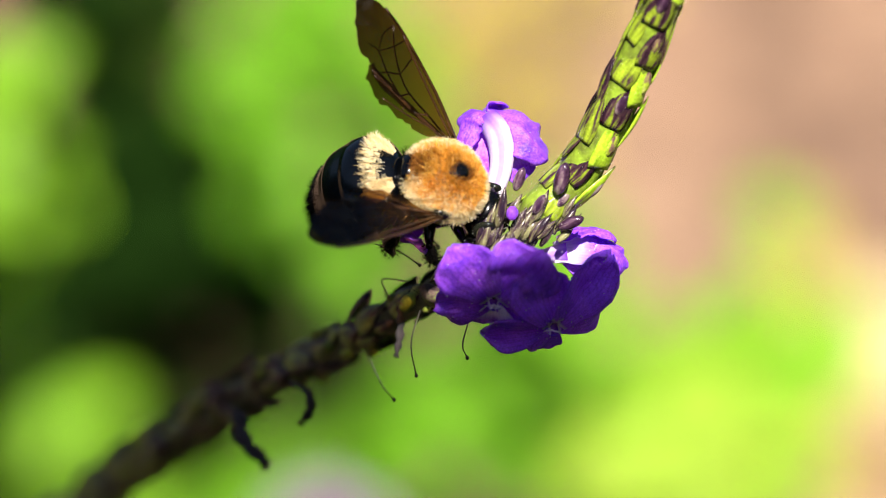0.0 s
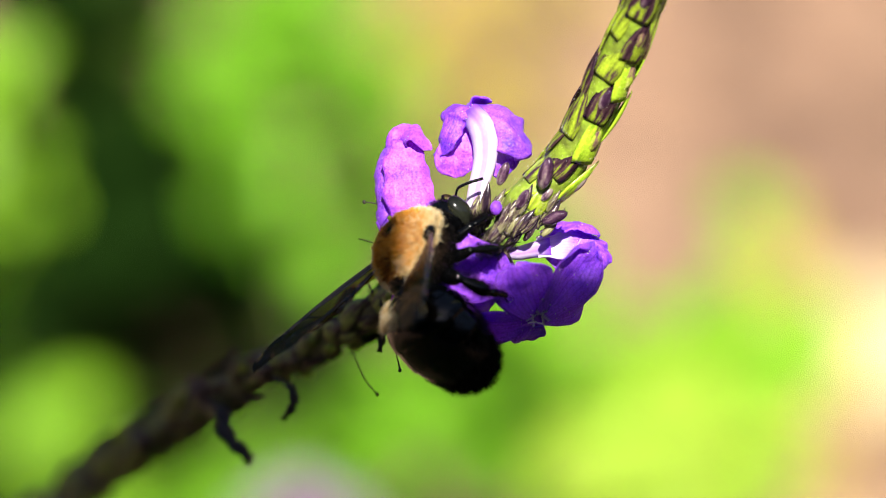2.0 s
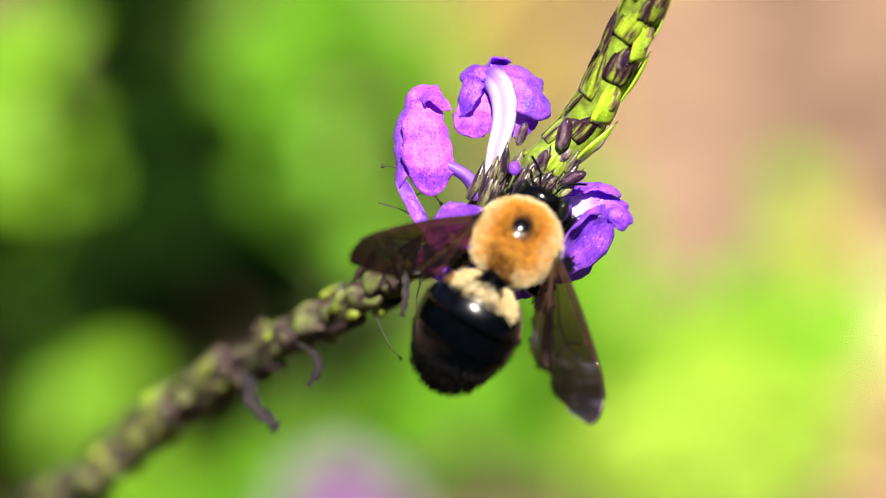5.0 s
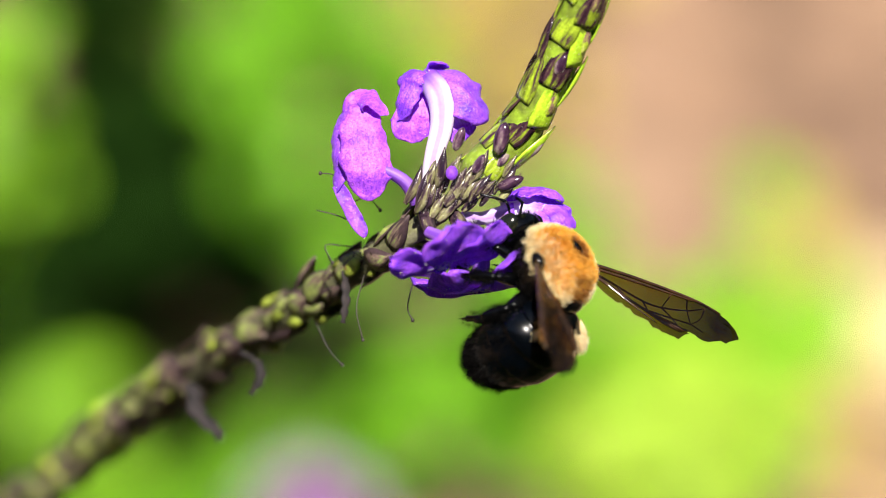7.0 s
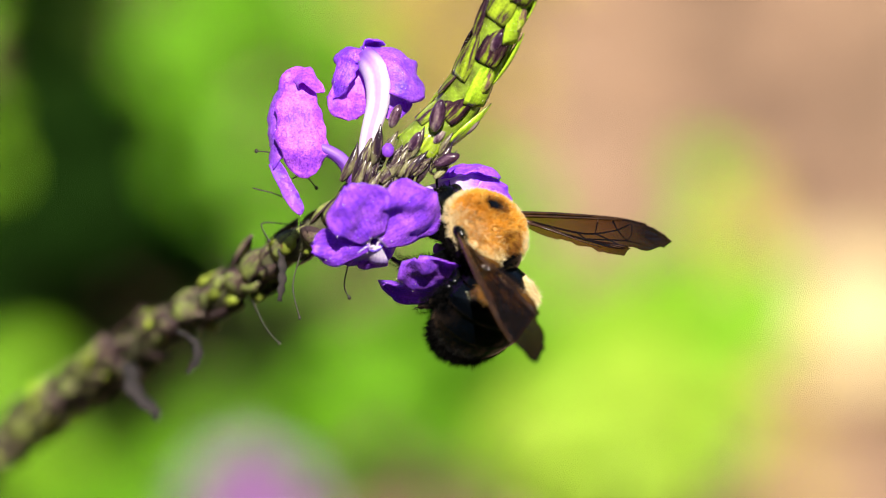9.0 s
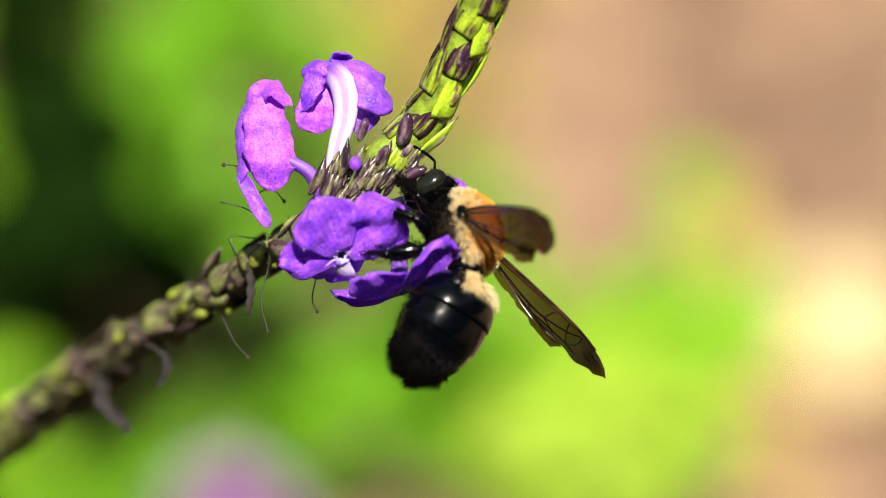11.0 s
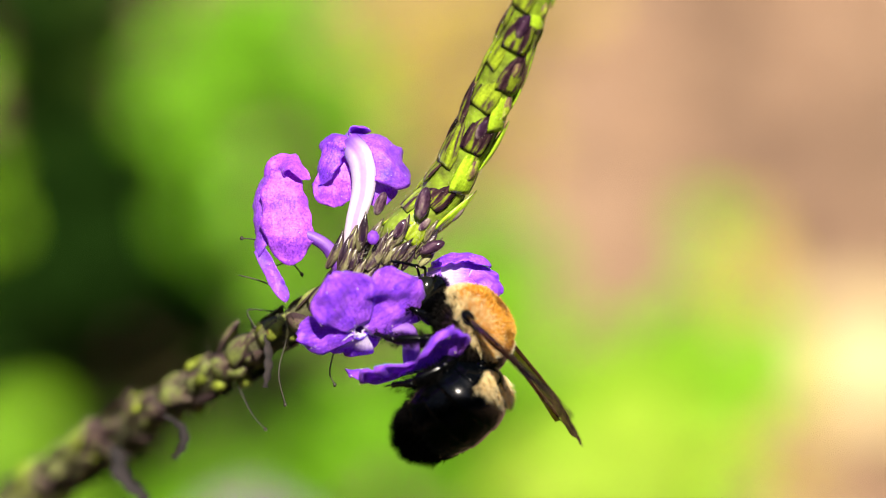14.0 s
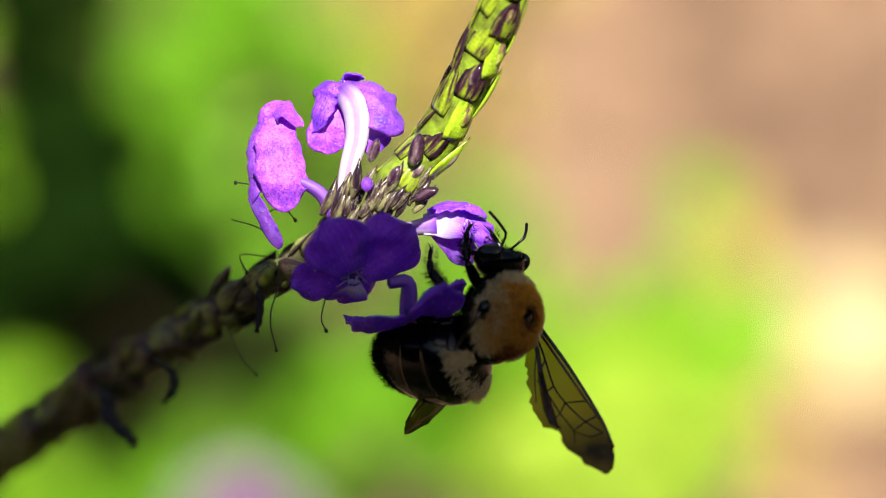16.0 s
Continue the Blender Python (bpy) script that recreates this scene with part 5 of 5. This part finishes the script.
    # the dark hollow between the shrubs, its shade painted as near-black leaves
    shrub("garden_shrub", "dark green shrub with shade put into its leaf colour, out of focus", (-33, -40, 1.55),
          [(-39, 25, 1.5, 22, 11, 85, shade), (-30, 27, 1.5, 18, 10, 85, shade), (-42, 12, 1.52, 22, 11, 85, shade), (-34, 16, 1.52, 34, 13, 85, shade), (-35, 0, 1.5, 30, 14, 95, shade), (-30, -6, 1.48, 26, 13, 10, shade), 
           (-27, -2, 1.46, 16, 8, 10, shade), (-34, 26, 1.6, 20, 14, 20, shade), (-36, 8, 1.6, 30, 18, 60, shade), (-26, 2, 1.6, 30, 14, 80, shade), (-25, 4, 1.55, 22, 12, 70, shade), (-40, -4, 1.55, 24, 14, 60, shade), (-31, 8, 1.46, 30, 11, 85, shade), (-46, -8, 1.46, 20, 12, 30, shade), (-38, 30, 1.5, 18, 10, 60, shade), (-46, 2, 1.5, 24, 14, 80, shade), (-44, -4, 1.5, 18, 10, 20, shade), (-31, -1, 1.42, 18, 9, 10, shade), (-27, 0, 1.40, 12, 8, 0, shade)], LEAF_SHADE_DARK)
    shrub("garden_shrub", "bright lime leaves low in the sun, out of focus", (24, -45, 1.3),
          [(31, -14, 1.28, 20, 16, 75, sunny), (23, -15, 1.3, 20, 16, 100, sunny), (33, -18, 1.3, 22, 14, 60, sunny), (26, -22, 1.26, 22, 15, 20, lit), (33, -12, 1.35, 16, 12, 80, sunny)], LEAF_BRIGHT)
    shrub("garden_shrub", "yellow-green sunlit leaves, out of focus", (14, -48, 1.22),
          [(25, -21, 1.2, 18, 11, 70, sunny), (26, -28, 1.22, 16, 11, 100, sunny), (31, -25, 1.2, 15, 9, 60, sunny)], LEAF_YELLOW)
    shrub("garden_shrub", "mid green leaves low down, out of focus", (2, -46, 1.4),
          [(4, -20, 1.4, 24, 15, 80, lit), (12, -6, 1.4, 20, 13, 110, lit), (13, -20, 1.4, 18, 12, 80, lit), (12, 0, 1.42, 12, 9, 110, lit), (7, -12, 1.45, 18, 12, 60, lit), (28, -29, 1.35, 18, 10, 20, lit)], LEAF_MID)
    shrub("dry_plant", "dry straw-yellow leaves, out of focus", (6, -10, 1.75),
          [(6, 24, 1.7, 30, 9, 62, lit), (12, 17, 1.75, 26, 7, 60, lit), (0, 20, 1.8, 24, 6, 70, lit), (40, -14, 1.7, 26, 4, 100, lit)], LEAF_DRY, 3.0)
    # pale stones in the sun
    for k, (a, b, d, r) in enumerate(((49.5, 3, 2.0, 34), (50, -8, 1.95, 34))):
        bm = bmesh.new()
        rs = random.Random(k)
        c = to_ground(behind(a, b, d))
        ph = rs.uniform(0, 9)
        blob(bm, (0, 0, 0), (r, r * 0.8, r * 0.5), 24, 14, lambda v: v * (1 + 0.16 * noise.noise(v * 1.6 + Vector((ph, 0, 0)))))
        st = part("stone", bm, PALE_STONE)
        w = PLAN @ (c * MM)
        st.matrix_world = Matrix.Translation((w.x, w.y, r * 0.3 * MM))
        tagged(st, "pale sunlit garden stone on the soil", "stone", "stones on the soil")
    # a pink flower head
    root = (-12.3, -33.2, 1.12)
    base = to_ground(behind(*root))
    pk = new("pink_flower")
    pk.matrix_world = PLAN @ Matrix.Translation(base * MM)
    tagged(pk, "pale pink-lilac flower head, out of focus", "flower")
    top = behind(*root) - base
    bm = bmesh.new()
    sweep(bm, smooth_line([Vector((0, 0, 0)), top * 0.6 + Vector((5, 0, 0)), top], 12), [2.0] * 13, 8)
    part("stem", bm, TWIG, pk)
    rp = random.Random(5)
    for k in range(40):
        p = part("petal", petal_mesh(13.5, 12, 25, 0.2, 0.6, rp, 8, 7), PINK, pk)
        az, el = k * 2.399, radians(-20 + 108 * k / 40)
        dr = Vector((math.cos(az) * math.cos(el), math.sin(az) * math.cos(el), math.sin(el)))
        x, y, z = axes(dr, (0, 0, 1) if el < 1.2 else (1, 0, 0))
        p.matrix_basis = mm_pose(top + dr * 5, y, z.cross(y), z)


def overhead_branch():
    """A leafy branch added above the flowers, out of the picture, to shade the stem."""
    s = SUN_PLAN
    base = to_ground(Vector((-420, 330, 0)))
    ob = new("overhanging_branch")
    ob.matrix_world = PLAN @ Matrix.Translation(base * MM)
    tagged(ob, "added green leafy branch arching over the flowers, out of view", "branch")
    x, y = Vector((1, 0, 0)), s.cross(Vector((1, 0, 0))).normalized()
    x = y.cross(s)

    def over(a, b, h):
        """The place h above the point of the flowers' plane that is a across and b away."""
        return Vector((a, b, 0)) + s * (h / s.z)
    ends = (over(-120, -20, 150), over(62, -65, 160))
    bm = bmesh.new()
    line = smooth_line([Vector((0, 0, 0)), Vector((-430, 330, -200)) - base, Vector((-380, 300, 200)) - base, Vector((-230, 180, 290)) - base, ends[0] + Vector((-20, 20, 30)) - base,
                        Vector((-40, -120, 240)) - base, ends[1] + Vector((10, -10, 10)) - base], 50)
    sweep(bm, line, [7 - 5.4 * k / 50 for k in range(51)], 9)
    part("bough", bm, TWIG, ob)
    leaves = []
    for end, sign, ln, wd in ((ends[0], 1, 106, 78), (ends[1], -1, 114, 52)):
        b = blade(ln, wd, droop=0.05, fold=0.08)
        bmesh.ops.translate(b, vec=(ln / 2, 0, 0), verts=b.verts)
        lf = part("leaf", b, LEAF_MID, ob)
        lf.matrix_basis = mm_pose(end - base, x * sign, y * sign, s)
        leaves.append(lf)
        bm = bmesh.new()
        near = min(line, key=lambda q: (q - (end - base)).length)
        sweep(bm, smooth_line([near, (near + end - base) / 2 + Vector((0, 0, 4)), end - base], 8), [1.3] * 9, 7)
        part("leaf_stalk", bm, TWIG, ob)
    return leaves


build_garden()
shade_leaf_a, shade_leaf_b = overhead_branch()


# ---- what moves ----
def motions():
    # seconds; thorax across, up (grid steps) and depth (mm); head direction; back direction; abdomen bend and swing in degrees;
    # left and right wing tips seen from their hinges: across, up (grid steps), and -1 towards or 1 away from the camera
    rows = [
        (0, -203, 2, -3, (0.918, 0.243, -0.314), (0.367, -0.821, 0.438), (56, 7), (-152, 268, -1), (-220, -58, -1), (-15, 0)),
        (0.5, -223, -40, -3, (0.891, 0.028, -0.452), (0.063, -0.996, 0.064), (19, 1), (-19, 317, -1), (-295, -81, -1)),
        (1.0, -227, -30, -3, (0.977, 0.121, 0.174), (-0.029, -0.739, 0.673), (43, 15), (-274, 172, -1), (-126, -153, -1)),
        (1.5, -210, -137, -6, (0.268, 0.351, 0.897), (-0.568, -0.695, 0.442), (55, 14), (-292, -169, -1), (9, -171, -1), (27, 0)),
        (2.0, -222, -128, -6, (0.292, 0.487, 0.823), (-0.796, -0.354, 0.492), (57, -2), (-240, -201, -1), (-16, -144, -1)),
        (2.5, -159, -136, -7, (0.362, 0.362, 0.859), (-0.431, -0.752, 0.499), (60, 1), (-315, -85, -1), (76, -228, -1)),
        (3.0, -165, -133, -7, (0.401, 0.38, 0.834), (-0.459, -0.704, 0.542), (71, -5), (-315, -86, -1), (54, -189, -1)),
        (3.5, -162, -139, -7, (0.345, 0.337, 0.876), (-0.472, -0.745, 0.472), (66, 5), (-309, -115, -1), (52, -190, -1)),
        (4.0, -150, -146, -7, (0.29, 0.313, 0.904), (-0.477, -0.772, 0.42), (61, 12), (-300, -121, -1), (67, -220, -1)),
        (4.2, -145, -145, -7, (0.368, 0.156, 0.917), (-0.28, -0.921, 0.27), (47, 12), (-260, -146, -1), (72, -223, -1)),
        (5.2, -60, -190, -11, (0.466, 0.311, 0.828), (0.072, -0.947, 0.315), (15, -10), (-230, -40, -1), (80, -290, -1)),
        (6.3, 21, -212, -10, (0.681, 0.359, 0.638), (0.271, -0.933, 0.236), (8, -19), (-167, 59, -1), (-23, -329, -1), (0, -20)),
        (6.5, 42, -192, -10, (0.391, 0.428, 0.815), (0.495, -0.844, 0.206), (21, -11), (-197, -10, -1), (163, -262, -1), (0, -23)),
        (7.0, 98, -219, -6, (-0.35, 0.281, 0.894), (0.748, -0.49, 0.447), (73, -5), (17, -176, -1), (280, -117, 1)),
        (7.5, 124, -206, -4, (-0.434, 0.39, 0.812), (0.77, -0.306, 0.559), (68, -6), (119, -131, -1), (243, -136, 1)),
        (8.0, 81, -192, -4, (-0.67, 0.14, 0.729), (0.527, -0.601, 0.6), (65, -33), (161, -219, -1), (264, 0, 1)),
        (8.5, 86, -190, -4, (-0.54, 0.222, 0.812), (0.52, -0.67, 0.53), (60, -26), (127, -192, -1), (288, -68, 1), (0, -12)),
        (9.0, 86, -195, -4, (-0.595, 0.296, 0.747), (0.479, -0.616, 0.625), (71, -22), (108, -217, -1), (281, -32, 1), (0, -12)),
        (9.2, 75, -176, -4, (-0.323, 0.298, 0.898), (0.568, -0.698, 0.436), (29, -20), (127, -231, -1), (266, -150, 1), (0, -10)),
        (10.2, 95, -175, -4, (-0.372, 0.372, 0.85), (0.767, -0.393, 0.507), (30, 0), (150, -110, -1), (235, -180, 1)),
        (11.3, 114, -175, -4, (-0.115, 0.476, 0.872), (0.96, -0.172, 0.22), (29, 6), (149, 3, -1), (208, -245, 1), (0, 18)),
        (11.5, 115, -183, -4, (-0.411, 0.466, 0.783), (0.889, 0.015, 0.458), (66, 6), (152, 8, -1), (213, -245, 1), (0, 18)),
        (12.0, 124, -198, -4, (-0.471, 0.491, 0.733), (0.866, 0.099, 0.49), (77, 2), (180, 68, -1), (166, -286, 1), (0, 35)),
        (12.5, 129, -213, -4, (-0.515, 0.493, 0.701), (0.845, 0.152, 0.513), (88, 2), (206, 97, -1), (148, -302, 1), (0, 46)),
        (13.0, 112, -221, -4, (-0.496, 0.295, 0.817), (0.868, 0.165, 0.468), (77, 3), (250, -36, -1), (63, -326, 1), (0, 45)),
        (13.5, 116, -244, -4, (-0.49, 0.193, 0.85), (0.872, 0.093, 0.481), (87, 1), (260, -70, -1), (-2, -327, 1), (0, 45)),
        (14.0, 95, -209, -4, (-0.502, 0.222, 0.836), (0.808, -0.223, 0.545), (66, -7), (163, -157, -1), (159, -213, 1)),
        (14.5, 77, -226, -4, (-0.228, 0.34, 0.912), (0.831, -0.42, 0.364), (55, -9), (126, -221, -1), (191, -172, 1)),
        (15.0, 76, -219, -4, (-0.231, 0.281, 0.931), (0.804, -0.484, 0.346), (57, -10), (149, -226, -1), (194, -149, 1)),
        (15.5, 72, -207, -4, (-0.244, 0.304, 0.921), (0.781, -0.501, 0.373), (62, -12), (174, -223, -1), (198, -129, 1)),
        (16.0, 155, -282, -5, (0.296, 0.009, 0.955), (0.72, -0.659, -0.217), (61, -23), (-150, -228, 1), (144, -252, -1), (0, 30)),
    ]
    reach = 322.0
    body, tail, wings = [], [], {-1: [], 1: []}
    for t, px, pz, depth, f, u, ab, lw, rw, *twist in rows:
        x, y, z = axes(f, u)
        turn = Matrix((x, y, z)).transposed()
        m = Matrix.Translation(Vector((px * UNIT, depth, pz * UNIT)) * MM) @ turn.to_4x4()
        body.append((t, PLAN @ m))
        tail.append((t, Matrix.Translation(WAIST * MM) @ pose(0, 0, 0, 0, 0, ab[1]) @ pose(0, 0, 0, ab[0])))
        for side, (wx, wz, sign) in ((-1, lw), (1, rw)):
            flat = math.hypot(wx, wz)
            if flat > reach * 0.995:
                wx, wz, flat = wx * reach * 0.995 / flat, wz * reach * 0.995 / flat, reach * 0.995
            s = turn.inverted() @ Vector((wx, sign * math.sqrt(reach ** 2 - flat ** 2), wz)).normalized()
            up = Vector((0, 0, 1))
            if abs(s.z) > 0.8:
                up = Vector((0, -math.copysign(0.7, s.z), 0.7))
            lead = (up.cross(s) if side > 0 else s.cross(up)).normalized()
            if twist:
                lead = Matrix.Rotation(radians(twist[0][0 if side < 0 else 1]), 3, s) @ lead
            wx_axis = s * side
            wings[side].append((t, mm_pose(Vector((side * HINGE.x, HINGE.y, HINGE.z)), wx_axis, lead, wx_axis.cross(lead))))
    walk(bee, body)
    walk(abdomen, tail)
    walk(wing_left, wings[-1])
    walk(wing_right, wings[1])

    # the low flower is pulled over as the bee clings to it, the one in front nods
    rest = low_flower.matrix_basis.translation.copy()
    sway = [(0, 0, 0, 0, 0, 0), (1.2, 0, 0, 0, 0, 0), (1.5, 0, 0, 0, 0, 0.3), (4.2, 0, 0, 0, 0, 0.3), (6.3, 40, 0, 0, -2.6, 0.4), (7, 40, 10, -10, -1.4, -0.4), (7.5, 42, 10, -10, 1.0, -1.5), (8, 26, 10, -12, 2.0, -2.8), (9.2, 26, 10, -12, 2.0, -3.0),
            (11.3, 40, 0, -10, 0.4, -1.4), (13.5, 38, 0, -5, 0.8, -1.4), (14.0, 50, 0, -15, 0.0, -2.0), (16, 50, 5, -20, 0.2, -2.6)]
    walk(low_flower, [(t, Matrix.Translation(rest + Vector((x, 3.5 if 6 < t < 10 else 0, z)) * MM) @ pose(0, 0, 0, a, b, c)) for t, a, b, c, x, z in sway])
    rest2 = front_flower.matrix_basis.translation.copy()
    nod = [(0, 0, 0, 0, 0, 0), (0.9, 0, 0, 0, 0, 0), (1.5, -6, -3.0, 3.5, -0.4, 0), (4.2, -6, -3.0, 3.5, -0.4, 0), (6.3, 24, 1.0, 0, -0.4, 50), (7.0, 22, 1.2, 0, -0.4, 54), (7.5, 6, 0.6, 0, -0.4, 44), (8.0, -2, 0.6, 0, -0.4, 28), (16, -2, 0.6, 0, -0.4, 26)]
    walk(front_flower, [(t, Matrix.Translation(rest2 + Vector((x, y, z)) * MM) @ pose(0, 0, 0, a, 0, turn)) for t, a, x, y, z, turn in nod])
    rest3 = right_flower.matrix_basis.translation.copy()
    tug = [(0, -0.9, 0.0, 0), (4.2, -0.9, 0.0, 0), (6.3, -0.2, 0.0, 0), (11.3, 0.0, 0.2, 0), (12.5, 0.3, 0.3, -4), (14.2, 0.5, -0.2, 0), (16, 0.6, -0.2, 4)]
    walk(right_flower, [(t, Matrix.Translation(rest3 + Vector((x, 0, z)) * MM) @ pose(0, 0, 0, 0, a, 0)) for t, x, z, a in tug])
    # the bare stem sags as the bee's weight shifts
    joint = stem.matrix_basis.copy()
    walk(stem, [(t, joint @ pose(0, 0, 0, 0, a)) for t, a in ((0, 0.6), (3.6, 0.5), (4.2, 0.0), (6.3, -1.5), (9.2, -1.9), (11.3, -2.1), (14.5, -1.9), (16, -1.0))])
    # the lilac one is pressed back until the bee has climbed past it
    home = left_flower.matrix_basis.copy()
    walk(left_flower, [(t, home @ pose(0, y * MM, z * MM, a)) for t, a, y, z in ((0, -58, 2.5, -1.5), (1.1, -58, 2.5, -1.5), (1.45, -8, 0.4, -0.2), (1.7, 0, 0, 0), (16, 0, 0, 0))])
    # leaves of the added branch swing and slide, timed to light stem and bee
    for leaf, rows in ((shade_leaf_a, [(0, 0, -5), (0.9, 0, -4), (1.5, 0, 0), (3.7, 2, 0), (4.0, 15, 0), (4.25, 34, 0), (6.3, 62, 0), (9.2, 58, 0), (11.3, 64, 0), (13.4, 55, 0), (14.4, 32, 0), (15.0, 12, 0), (15.5, 3, 0), (16, 0, 0)]),
                       (shade_leaf_b, [(0, 5, 0), (1.0, 5, 0), (1.5, 7, 0), (3.7, 7, 0), (4.0, 9, 0), (4.25, 36, 0), (6.3, 72, 0), (8, 76, 0), (11.3, 70, 0), (13.2, 62, 10), (14.1, 40, 44), (14.4, 28, 50), (15.0, 14, 50), (15.5, 4, 50), (16, 8, 22)])):
        home = leaf.matrix_basis.copy()
        walk(leaf, [(t, home @ pose(slide * MM, -0.15 * max(0, slide) * MM, 0, 0, 0, a)) for t, a, slide in rows])


motions()
